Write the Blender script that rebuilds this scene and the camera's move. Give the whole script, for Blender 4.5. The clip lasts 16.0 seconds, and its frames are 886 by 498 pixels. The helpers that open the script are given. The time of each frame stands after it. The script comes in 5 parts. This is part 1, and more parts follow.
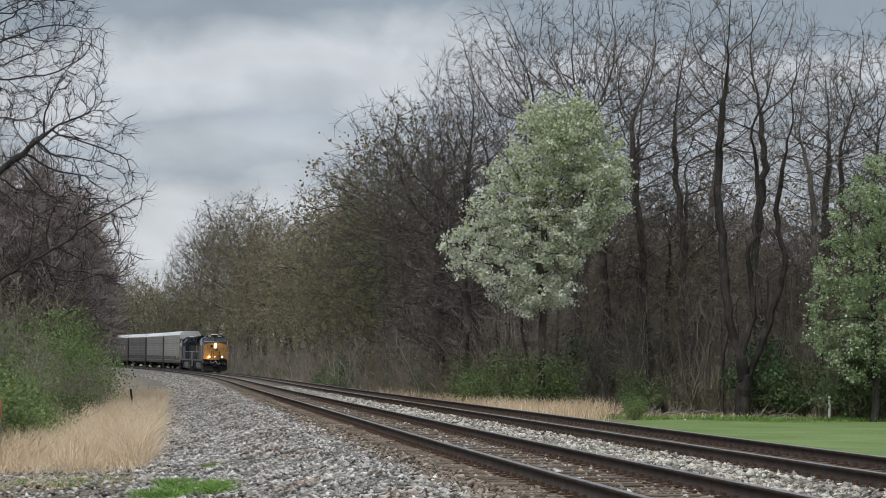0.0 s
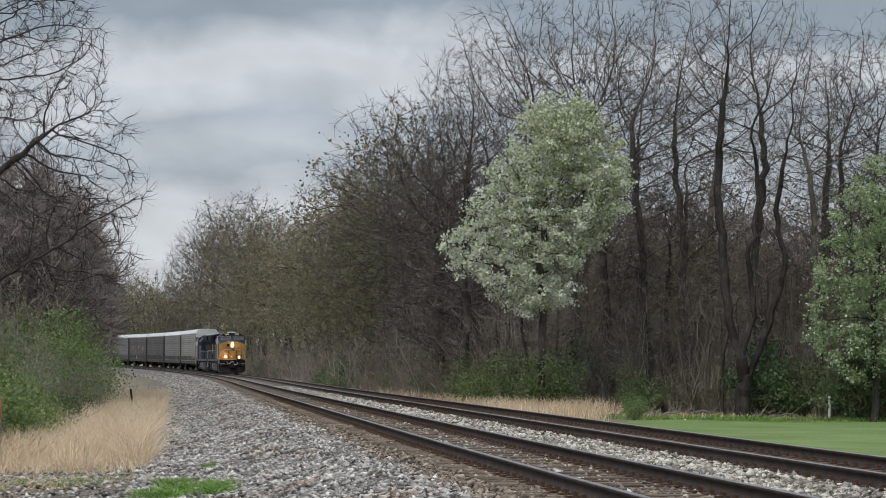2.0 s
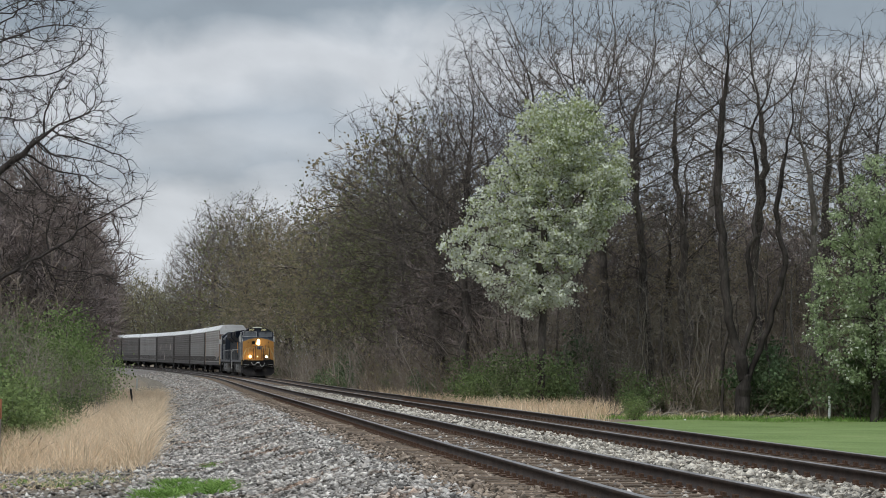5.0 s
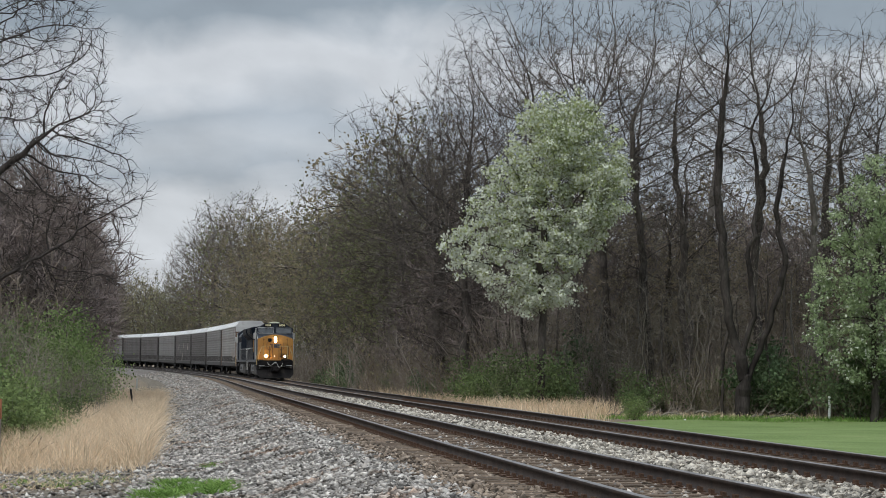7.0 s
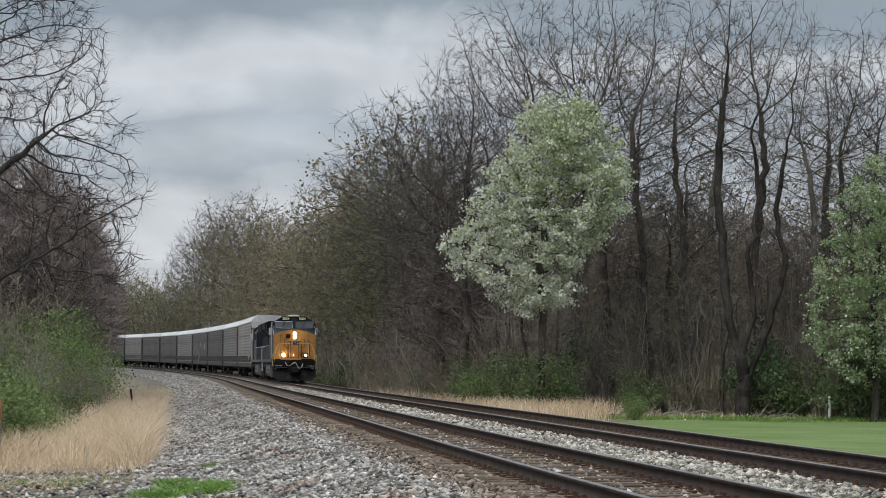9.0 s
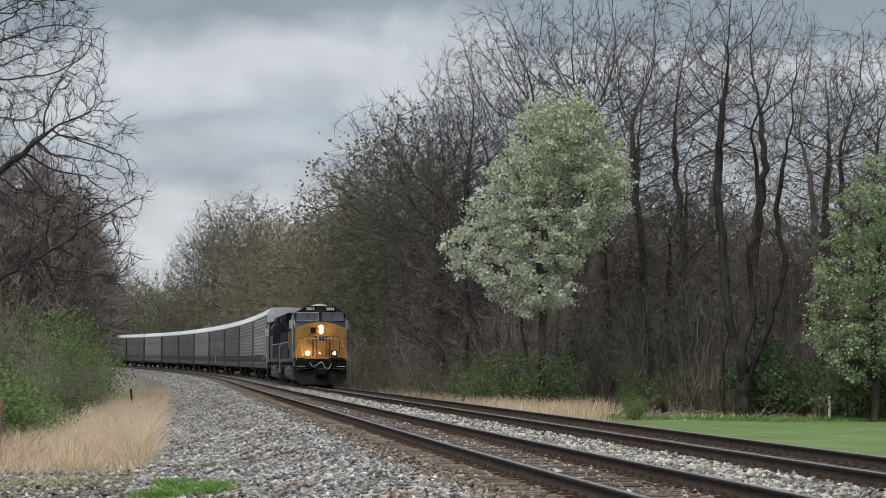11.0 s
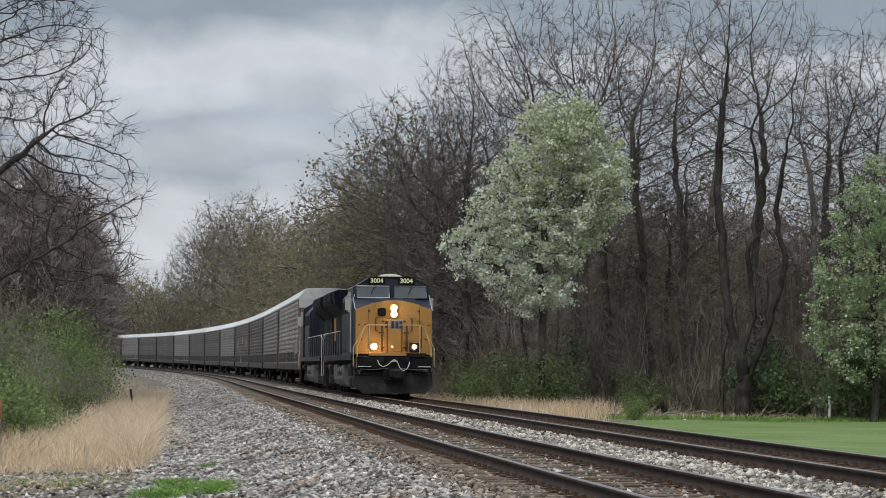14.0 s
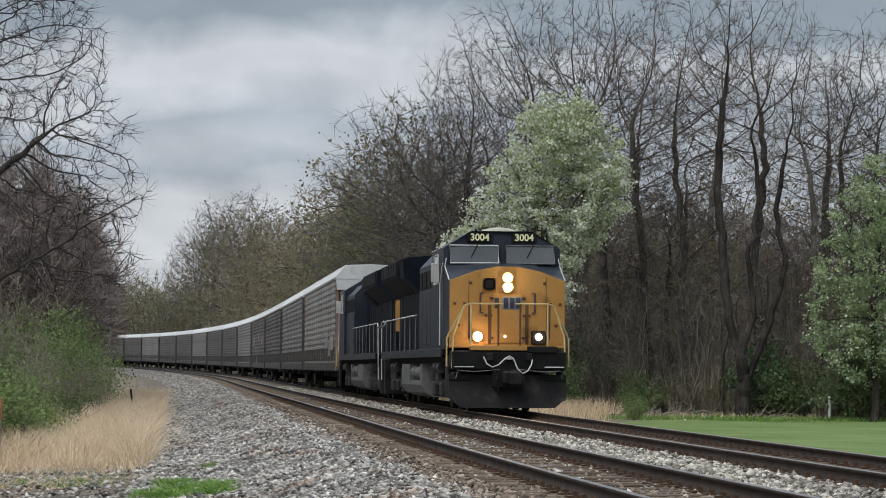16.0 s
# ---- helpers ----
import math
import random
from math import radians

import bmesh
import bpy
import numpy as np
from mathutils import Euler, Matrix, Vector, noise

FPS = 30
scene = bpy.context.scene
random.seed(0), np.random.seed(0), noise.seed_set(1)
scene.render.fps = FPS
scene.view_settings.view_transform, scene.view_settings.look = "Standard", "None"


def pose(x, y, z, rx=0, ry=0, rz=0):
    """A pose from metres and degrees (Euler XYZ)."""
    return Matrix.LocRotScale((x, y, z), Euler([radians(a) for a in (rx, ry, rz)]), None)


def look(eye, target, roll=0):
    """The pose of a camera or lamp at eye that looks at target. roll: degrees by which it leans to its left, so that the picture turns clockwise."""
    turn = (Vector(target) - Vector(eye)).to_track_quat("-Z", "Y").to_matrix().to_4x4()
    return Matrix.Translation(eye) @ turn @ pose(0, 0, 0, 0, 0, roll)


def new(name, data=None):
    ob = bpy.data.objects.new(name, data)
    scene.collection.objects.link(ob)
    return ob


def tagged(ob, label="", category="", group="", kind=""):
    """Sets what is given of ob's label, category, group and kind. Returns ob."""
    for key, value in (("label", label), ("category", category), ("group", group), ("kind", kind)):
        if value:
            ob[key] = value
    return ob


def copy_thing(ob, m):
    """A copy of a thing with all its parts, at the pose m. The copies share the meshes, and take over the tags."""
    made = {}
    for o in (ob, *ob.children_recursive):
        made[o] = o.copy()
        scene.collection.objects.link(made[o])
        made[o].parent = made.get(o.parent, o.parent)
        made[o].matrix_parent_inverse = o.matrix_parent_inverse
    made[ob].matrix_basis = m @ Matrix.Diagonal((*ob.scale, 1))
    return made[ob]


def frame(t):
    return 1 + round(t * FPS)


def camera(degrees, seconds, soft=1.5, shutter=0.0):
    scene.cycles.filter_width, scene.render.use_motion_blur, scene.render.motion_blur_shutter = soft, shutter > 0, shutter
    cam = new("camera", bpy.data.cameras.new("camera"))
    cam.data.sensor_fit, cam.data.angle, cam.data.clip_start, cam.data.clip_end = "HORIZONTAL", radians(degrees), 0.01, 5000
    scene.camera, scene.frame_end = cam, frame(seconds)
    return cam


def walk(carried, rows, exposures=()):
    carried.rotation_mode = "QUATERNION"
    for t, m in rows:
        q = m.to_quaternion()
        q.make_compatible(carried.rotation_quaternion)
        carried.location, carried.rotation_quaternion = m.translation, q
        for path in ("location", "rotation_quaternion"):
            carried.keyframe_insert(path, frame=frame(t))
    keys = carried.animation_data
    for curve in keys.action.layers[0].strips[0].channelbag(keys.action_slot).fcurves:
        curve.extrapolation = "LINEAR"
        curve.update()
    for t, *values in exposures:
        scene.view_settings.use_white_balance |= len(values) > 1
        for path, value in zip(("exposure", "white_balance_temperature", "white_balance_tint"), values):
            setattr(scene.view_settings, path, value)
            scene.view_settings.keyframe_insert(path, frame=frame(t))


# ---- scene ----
cam = camera(20.17, 16.0, 0.7)
EYE = (0.0, 0.0, 1.195)
VIEW = look(EYE, (0.0, 100.0, 1.195 + 4.637), 0.4)
walk(cam, [(0.0, VIEW), (16.0, VIEW)])

# ---- light: overcast sky with soft cloud banks ----
world = bpy.data.worlds.new("world")
scene.world = world
world.use_nodes = True


def sky_world():
    nt = world.node_tree
    n, l = nt.nodes, nt.links
    n.clear()
    out = n.new("ShaderNodeOutputWorld")
    bg = n.new("ShaderNodeBackground")
    bg.inputs["Strength"].default_value = 1.0
    sky = n.new("ShaderNodeTexSky")
    sky.sky_type, sky.sun_disc = "NISHITA", False
    sky.sun_elevation, sky.sun_rotation = radians(50), radians(215)
    dim = n.new("ShaderNodeMix")
    dim.data_type, dim.blend_type = "RGBA", "MULTIPLY"
    dim.inputs[0].default_value = 1.0
    dim.inputs[7].default_value = (0.07, 0.07, 0.07, 1)
    l.new(sky.outputs[0], dim.inputs[6])
    tc = n.new("ShaderNodeTexCoord")
    sep = n.new("ShaderNodeSeparateXYZ")
    l.new(tc.outputs["Generated"], sep.inputs[0])
    up = n.new("ShaderNodeMath")
    up.operation = "MAXIMUM"
    up.inputs[1].default_value = 0.0
    l.new(sep.outputs[2], up.inputs[0])
    lift = n.new("ShaderNodeMath")
    lift.operation = "ADD"
    lift.inputs[1].default_value = 0.2
    l.new(up.outputs[0], lift.inputs[0])
    px = n.new("ShaderNodeMath")
    px.operation = "DIVIDE"
    l.new(sep.outputs[0], px.inputs[0]), l.new(lift.outputs[0], px.inputs[1])
    py = n.new("ShaderNodeMath")
    py.operation = "DIVIDE"
    l.new(sep.outputs[1], py.inputs[0]), l.new(lift.outputs[0], py.inputs[1])
    com = n.new("ShaderNodeCombineXYZ")
    l.new(px.outputs[0], com.inputs[0]), l.new(py.outputs[0], com.inputs[1])
    com.inputs[2].default_value = CLOUD_SEED
    wide = n.new("ShaderNodeMapping")
    wide.inputs["Scale"].default_value = (2.2, 1.0, 1.0)
    l.new(com.outputs[0], wide.inputs[0])
    big = n.new("ShaderNodeTexNoise")
    big.inputs["Scale"].default_value = 1.3
    big.inputs["Detail"].default_value = 6.0
    big.inputs["Roughness"].default_value = 0.48
    big.inputs["Distortion"].default_value = 0.4
    l.new(wide.outputs[0], big.inputs["Vector"])
    # cloud decks: height above the skyline, waved by the noise, picks the layer
    shift = n.new("ShaderNodeMath")
    shift.operation = "MULTIPLY_ADD"
    shift.inputs[1].default_value = 0.085
    l.new(big.outputs[0], shift.inputs[0])
    l.new(up.outputs[0], shift.inputs[2])
    deck = n.new("ShaderNodeMapRange")
    deck.inputs[1].default_value, deck.inputs[2].default_value = 0.042, 0.202
    l.new(shift.outputs[0], deck.inputs[0])
    ramp = n.new("ShaderNodeValToRGB")
    e = ramp.color_ramp.elements
    LIGHT, PALE_, MID, DARK_ = (0.553, 0.58, 0.618, 1), (0.452, 0.49, 0.537, 1), (0.382, 0.427, 0.482, 1), (0.278, 0.326, 0.376, 1)
    e[0].position, e[0].color = 0.0, LIGHT
    e[1].position, e[1].color = 1.0, MID
    for pos, c in ((0.36, LIGHT), (0.44, MID), (0.53, PALE_), (0.61, MID), (0.69, LIGHT), (0.74, LIGHT), (0.82, DARK_), (0.95, DARK_)):
        stop = e.new(pos)
        stop.color = c
    l.new(deck.outputs[0], ramp.inputs[0])
    # an overcast dome is about three times brighter overhead than at the skyline
    zen = n.new("ShaderNodeMapRange")
    zen.inputs[1].default_value, zen.inputs[2].default_value = 0.16, 0.9
    zen.inputs[3].default_value, zen.inputs[4].default_value = 1.0, ZENITH
    l.new(up.outputs[0], zen.inputs[0])
    grow_ = n.new("ShaderNodeVectorMath")
    grow_.operation = "SCALE"
    puff = n.new("ShaderNodeTexNoise")
    puff.inputs["Scale"].default_value, puff.inputs["Detail"].default_value = 3.2, 5.0
    l.new(wide.outputs[0], puff.inputs["Vector"])
    vary = n.new("ShaderNodeMapRange")
    vary.inputs[1].default_value, vary.inputs[2].default_value = 0.3, 0.7
    vary.inputs[3].default_value, vary.inputs[4].default_value = 0.86, 1.12
    l.new(puff.outputs[0], vary.inputs[0])
    both = n.new("ShaderNodeMath")
    both.operation = "MULTIPLY"
    l.new(zen.outputs[0], both.inputs[0]), l.new(vary.outputs[0], both.inputs[1])
    l.new(ramp.outputs[0], grow_.inputs[0]), l.new(both.outputs[0], grow_.inputs["Scale"])
    mix = n.new("ShaderNodeMix")
    mix.data_type = "RGBA"
    mix.inputs[0].default_value = 0.92
    l.new(dim.outputs[2], mix.inputs[6]), l.new(grow_.outputs[0], mix.inputs[7])
    l.new(mix.outputs[2], bg.inputs[0]), l.new(bg.outputs[0], out.inputs[0])


CLOUD_SEED, ZENITH = 11.7, 2.6
sky_world()
sun_data = bpy.data.lights.new("sun", "SUN")
sun_data.energy, sun_data.angle, sun_data.color = 1.2, radians(25), (1.0, 0.97, 0.93)
sun_lamp = new("sun", sun_data)
sun_lamp.matrix_world = look((-30, -40, 60), (0, 0, 0))
scene.view_settings.exposure = 0.15


# ---- materials ----
def mat(name, c1, c2, scale=4.0, rough=0.8, metal=0.0, bump=0.2, fine=60.0, grain=0.25, island=0.0, single=0.0,
        stretch=(1, 1, 1), spots=None, translucent=0.0, soft=(0.35, 0.65), spec=0.15):
    m = bpy.data.materials.new(name)
    m.use_nodes = True
    nt = m.node_tree
    n, l = nt.nodes, nt.links
    b = n["Principled BSDF"]
    b.inputs["Roughness"].default_value, b.inputs["Metallic"].default_value = rough, metal
    b.inputs["Specular IOR Level"].default_value = spec
    tc = n.new("ShaderNodeTexCoord")
    mp = n.new("ShaderNodeMapping")
    mp.inputs["Scale"].default_value = stretch
    l.new(tc.outputs["Object"], mp.inputs[0])
    n1 = n.new("ShaderNodeTexNoise")
    n1.inputs["Scale"].default_value, n1.inputs["Detail"].default_value = scale, 4
    l.new(mp.outputs[0], n1.inputs["Vector"])
    r = n.new("ShaderNodeValToRGB")
    r.color_ramp.elements[0].position, r.color_ramp.elements[0].color = soft[0], (*c1, 1)
    r.color_ramp.elements[1].position, r.color_ramp.elements[1].color = soft[1], (*c2, 1)
    l.new(n1.outputs[0], r.inputs[0])
    col = r.outputs[0]
    n2 = n.new("ShaderNodeTexNoise")
    n2.inputs["Scale"].default_value, n2.inputs["Detail"].default_value = fine, 3
    l.new(mp.outputs[0], n2.inputs["Vector"])
    if spots:
        r2 = n.new("ShaderNodeValToRGB")
        r2.color_ramp.elements[0].position, r2.color_ramp.elements[1].position = spots[1], spots[1] + 0.12
        n3 = n.new("ShaderNodeTexNoise")
        n3.inputs["Scale"].default_value, n3.inputs["Detail"].default_value = spots[2], 5
        l.new(mp.outputs[0], n3.inputs["Vector"]), l.new(n3.outputs[0], r2.inputs[0])
        mx = n.new("ShaderNodeMix")
        mx.data_type = "RGBA"
        mx.inputs[7].default_value = (*spots[0], 1)
        l.new(r2.outputs[0], mx.inputs[0]), l.new(col, mx.inputs[6])
        col = mx.outputs[2]
    hs = n.new("ShaderNodeHueSaturation")
    l.new(col, hs.inputs["Color"])
    v = n.new("ShaderNodeMapRange")
    v.inputs[3].default_value, v.inputs[4].default_value = 1 - grain, 1 + grain
    v.inputs[1].default_value, v.inputs[2].default_value = 0.25, 0.75
    l.new(n2.outputs[0], v.inputs[0])
    val = v.outputs[0]
    for amount, make, sock in ((island, "ShaderNodeNewGeometry", "Random Per Island"), (single, "ShaderNodeObjectInfo", "Random")):
        if amount:
            g = n.new(make)
            mr = n.new("ShaderNodeMapRange")
            mr.inputs[3].default_value, mr.inputs[4].default_value = 1 - amount, 1 + amount
            l.new(g.outputs[sock], mr.inputs[0])
            mu = n.new("ShaderNodeMath")
            mu.operation = "MULTIPLY"
            l.new(val, mu.inputs[0]), l.new(mr.outputs[0], mu.inputs[1])
            val = mu.outputs[0]
    l.new(val, hs.inputs["Value"]), l.new(hs.outputs[0], b.inputs["Base Color"])
    if bump:
        bp = n.new("ShaderNodeBump")
        bp.inputs["Strength"].default_value, bp.inputs["Distance"].default_value = bump, 0.02
        l.new(n2.outputs[0], bp.inputs["Height"]), l.new(bp.outputs[0], b.inputs["Normal"])
    if translucent:
        b.inputs["Subsurface Weight"].default_value = 0.0
        tr = n.new("ShaderNodeBsdfTranslucent")
        ms = n.new("ShaderNodeMixShader")
        ms.inputs[0].default_value = translucent
        l.new(hs.outputs[0], tr.inputs[0])
        l.new(b.outputs[0], ms.inputs[1]), l.new(tr.outputs[0], ms.inputs[2])
        l.new(ms.outputs[0], n["Material Output"].inputs[0])
    return m


def glow(name, colour, strength):
    m = bpy.data.materials.new(name)
    m.use_nodes = True
    b = m.node_tree.nodes["Principled BSDF"]
    b.inputs["Emission Color"].default_value, b.inputs["Emission Strength"].default_value = (*colour, 1), strength
    return m


# bed darker than its stones: the shade of their gaps is coloured in
M_BALLAST = mat("ballast_bed", (0.09, 0.081, 0.071), (0.23, 0.211, 0.19), 9, 0.9, bump=1.0, fine=24, grain=0.6, spots=((0.17, 0.13, 0.10), 0.56, 0.5))
M_STONE = mat("ballast_stone", (0.215, 0.199, 0.178), (0.50, 0.468, 0.425), 1.3, 0.9, bump=0.3, fine=40, grain=0.25, island=0.75, spots=((0.26, 0.18, 0.13), 0.56, 0.8))
M_BROWNSTONE = mat("stained_stone", (0.15, 0.115, 0.085), (0.31, 0.25, 0.195), 1.5, 0.9, bump=0.3, fine=40, grain=0.25, island=0.7)
M_PALESTONE = mat("pale_stone", (0.275, 0.25, 0.208), (0.53, 0.485, 0.41), 1.3, 0.9, bump=0.3, fine=40, grain=0.25, island=0.7)
M_DIRT = mat("dirt", (0.10, 0.085, 0.065), (0.20, 0.17, 0.13), 2.5, 0.95, bump=0.8, fine=30, grain=0.5, spots=((0.30, 0.27, 0.22), 0.57, 3.0))
M_LAWN = mat("lawn", (0.125, 0.18, 0.055), (0.18, 0.24, 0.085), 0.35, 0.95, bump=0.6, fine=14, grain=0.28, spots=((0.22, 0.235, 0.10), 0.60, 0.18))
M_LITTER = mat("leaf_litter", (0.14, 0.11, 0.08), (0.26, 0.21, 0.15), 1.2, 0.95, bump=0.8, fine=12, grain=0.5, spots=((0.10, 0.13, 0.05), 0.58, 0.6))
M_RAIL = mat("rail_steel", (0.036, 0.027, 0.023), (0.068, 0.049, 0.039), 3, 0.65, 0.3, 0.3, 50, 0.3)
M_RAILTOP = mat("rail_head_steel", (0.19, 0.165, 0.15), (0.30, 0.27, 0.255), 2, 0.38, 0.8, 0.05, 60, 0.2)
M_TIE = mat("creosoted_wood", (0.085, 0.062, 0.046), (0.19, 0.145, 0.105), 4, 0.9, bump=0.7, fine=22, grain=0.4, single=0.3, stretch=(0.25, 3, 3))
M_PLATE = mat("rusty_iron", (0.075, 0.045, 0.03), (0.13, 0.08, 0.055), 6, 0.8, 0.2, 0.4, 60, 0.3)
M_BARK = mat("bark", (0.04, 0.034, 0.03), (0.095, 0.083, 0.073), 2.2, 0.95, bump=0.7, fine=16, grain=0.4, single=0.25, stretch=(1, 1, 0.3))
M_DARKBARK = mat("dark_bark", (0.026, 0.022, 0.02), (0.065, 0.056, 0.05), 2.2, 0.95, bump=0.7, fine=16, grain=0.4, stretch=(1, 1, 0.3))
M_GREYBARK = mat("grey_bark", (0.095, 0.085, 0.075), (0.21, 0.19, 0.17), 2.2, 0.95, bump=0.7, fine=16, grain=0.35, single=0.25, stretch=(1, 1, 0.3))
M_TWIG = mat("twig", (0.20, 0.175, 0.15), (0.33, 0.295, 0.255), 0.8, 0.95, bump=0, grain=0.2, island=0.3, single=0.25)
M_DARKTWIG = mat("dark_twig", (0.085, 0.072, 0.062), (0.155, 0.135, 0.115), 0.8, 0.95, bump=0, grain=0.2, island=0.3, single=0.25)
M_REDTWIG = mat("reddish_twig", (0.19, 0.158, 0.125), (0.31, 0.262, 0.21), 0.8, 0.95, bump=0, grain=0.2, island=0.35, single=0.25)
M_BRUSHTWIG = mat("purplish_twig", (0.155, 0.126, 0.115), (0.26, 0.212, 0.195), 0.8, 0.95, bump=0, grain=0.2, island=0.3, single=0.25)
M_BUD = mat("olive_bud", (0.175, 0.158, 0.085), (0.26, 0.232, 0.13), 0.5, 0.9, bump=0, grain=0.2, island=0.2, single=0.2, translucent=0.3)
M_BROWNBUD = mat("brown_bud", (0.175, 0.147, 0.088), (0.255, 0.212, 0.132), 0.5, 0.9, bump=0, grain=0.2, island=0.2, single=0.2, translucent=0.3)
M_OLIVE = mat("olive_green_bud", (0.125, 0.135, 0.062), (0.20, 0.21, 0.10), 0.5, 0.9, bump=0, grain=0.2, island=0.2, single=0.2, translucent=0.3)
M_PALEBARK = mat("pale_bark", (0.17, 0.15, 0.12), (0.28, 0.25, 0.21), 2.2, 0.95, bump=0, grain=0.3, single=0.25)
M_MIDLEAF = mat("half_open_leaf", (0.085, 0.125, 0.05), (0.17, 0.215, 0.095), 0.5, 0.75, bump=0, grain=0.2, island=0.4, single=0.25, translucent=0.3)
M_SOFTLEAF = mat("soft_green_leaf", (0.22, 0.29, 0.145), (0.37, 0.43, 0.25), 0.5, 0.8, bump=0, grain=0.15, island=0.35, translucent=0.35)
M_BLOSSOM = mat("white_blossom", (0.55, 0.58, 0.48), (0.76, 0.78, 0.68), 0.6, 0.9, bump=0, grain=0.1, island=0.18, translucent=0.3)
M_PEARLEAF = mat("young_leaf", (0.29, 0.34, 0.15), (0.46, 0.50, 0.26), 0.5, 0.8, bump=0, grain=0.15, island=0.3, translucent=0.35)
M_LEAF = mat("spring_leaf", (0.125, 0.175, 0.065), (0.245, 0.31, 0.125), 0.6, 0.75, bump=0, grain=0.2, island=0.4, single=0.2, translucent=0.35)
M_DARKLEAF = mat("honeysuckle_leaf", (0.07, 0.11, 0.055), (0.15, 0.20, 0.10), 0.5, 0.75, bump=0, grain=0.2, island=0.4, single=0.25, translucent=0.3)
M_STRAW = mat("dry_grass", (0.66, 0.50, 0.325), (0.84, 0.68, 0.49), 0.9, 0.9, bump=0, grain=0.15, island=0.3, translucent=0.3)
M_GRASS = mat("green_grass", (0.12, 0.22, 0.045), (0.24, 0.37, 0.10), 2, 0.85, bump=0, grain=0.2, island=0.35, translucent=0.3)
M_NAVY = mat("dark_blue_paint", (0.006, 0.009, 0.014), (0.012, 0.016, 0.023), 1.5, 0.5, bump=0.05, fine=30, grain=0.2, spec=0.04, spots=((0.028, 0.027, 0.025), 0.60, 1.2))
M_CABBLUE = mat("faded_blue_paint", (0.019, 0.024, 0.033), (0.031, 0.037, 0.048), 1.5, 0.4, bump=0.05, fine=30, grain=0.12, spots=((0.10, 0.10, 0.10), 0.66, 2.0))
M_YELLOW = mat("golden_yellow_paint", (0.37, 0.19, 0.055), (0.44, 0.235, 0.075), 1.2, 0.45, bump=0.04, fine=24, grain=0.08, spots=((0.24, 0.13, 0.035), 0.60, 1.8))
M_RAILING = mat("railing_paint", (0.40, 0.31, 0.15), (0.52, 0.41, 0.22), 3, 0.5, bump=0, grain=0.1)
M_PALERAIL = mat("pale_railing_paint", (0.42, 0.42, 0.40), (0.58, 0.58, 0.55), 3, 0.5, bump=0, grain=0.1)
# sooty black, also painted shade on car ends and in the tank notch
M_BLACK = mat("soot_and_shade_black", (0.006, 0.006, 0.007), (0.014, 0.013, 0.012), 2, 0.7, bump=0.15, fine=30, grain=0.3, spots=((0.03, 0.026, 0.022), 0.60, 1.6))
M_SOOT = mat("dark_iron", (0.011, 0.010, 0.011), (0.026, 0.024, 0.023), 2, 0.65, bump=0.15, fine=30, grain=0.3, spots=((0.055, 0.047, 0.04), 0.58, 2.0))
M_BOGIE = mat("grimy_bogie_iron", (0.026, 0.025, 0.025), (0.06, 0.057, 0.054), 2, 0.6, bump=0.15, fine=30, grain=0.3, spots=((0.10, 0.095, 0.088), 0.60, 2.0))
# grey base colour carries part of the panes' sky reflection
M_GLASS = mat("cab_glass", (0.05, 0.056, 0.06), (0.08, 0.086, 0.09), 0.8, 0.06, bump=0, grain=0.1, spec=0.8)
M_GALV = mat("galvanised_panel", (0.16, 0.153, 0.147), (0.235, 0.225, 0.215), 0.7, 0.55, 0.25, 0.1, 20, 0.16, single=0.10, spots=((0.115, 0.10, 0.088), 0.57, 0.9))
M_GALVPALE = mat("pale_galvanised_panel", (0.24, 0.228, 0.215), (0.34, 0.325, 0.305), 0.7, 0.55, 0.2, 0.1, 20, 0.2, single=0.12, spots=((0.17, 0.14, 0.115), 0.57, 0.9))
M_GALVDARK = mat("weathered_panel", (0.085, 0.078, 0.074), (0.14, 0.128, 0.12), 0.7, 0.6, 0.2, 0.1, 20, 0.16, single=0.10, spots=((0.07, 0.058, 0.05), 0.56, 0.9))
M_ROOF = mat("car_roof_zinc", (0.50, 0.505, 0.50), (0.66, 0.665, 0.66), 0.6, 0.5, 0.15, 0.05, 20, 0.08, single=0.10, spots=((0.40, 0.37, 0.33), 0.62, 0.8))
M_RUSTEND = mat("rusty_brown_paint", (0.16, 0.10, 0.07), (0.26, 0.19, 0.14), 1.2, 0.8, bump=0.15, fine=25, grain=0.25)
# dark steel, also the painted shade of panel slots and car gaps
M_SLOT = mat("dark_steel_and_shade", (0.055, 0.051, 0.048), (0.09, 0.084, 0.079), 2, 0.8, bump=0, grain=0.2)
M_STANCHION = mat("grey_railing_paint", (0.10, 0.10, 0.098), (0.17, 0.17, 0.165), 3, 0.6, bump=0, grain=0.15)
M_WHITE = mat("white_paint", (0.72, 0.72, 0.70), (0.82, 0.82, 0.80), 3, 0.5, bump=0, grain=0.06)
M_CREAM = mat("dusty_cream_paint", (0.42, 0.42, 0.33), (0.54, 0.54, 0.43), 3, 0.6, bump=0.05, grain=0.12)
M_TANK = mat("pale_tank_paint", (0.105, 0.105, 0.103), (0.18, 0.179, 0.174), 1.6, 0.6, bump=0.1, fine=30, grain=0.2, spots=((0.10, 0.085, 0.07), 0.57, 1.6))
M_LOGO = mat("deep_blue_lettering", (0.03, 0.035, 0.06), (0.05, 0.055, 0.08), 3, 0.5, bump=0, grain=0.1)
M_LOGOGREY = mat("grey_lettering", (0.16, 0.15, 0.15), (0.21, 0.20, 0.20), 3, 0.5, bump=0, grain=0.1)
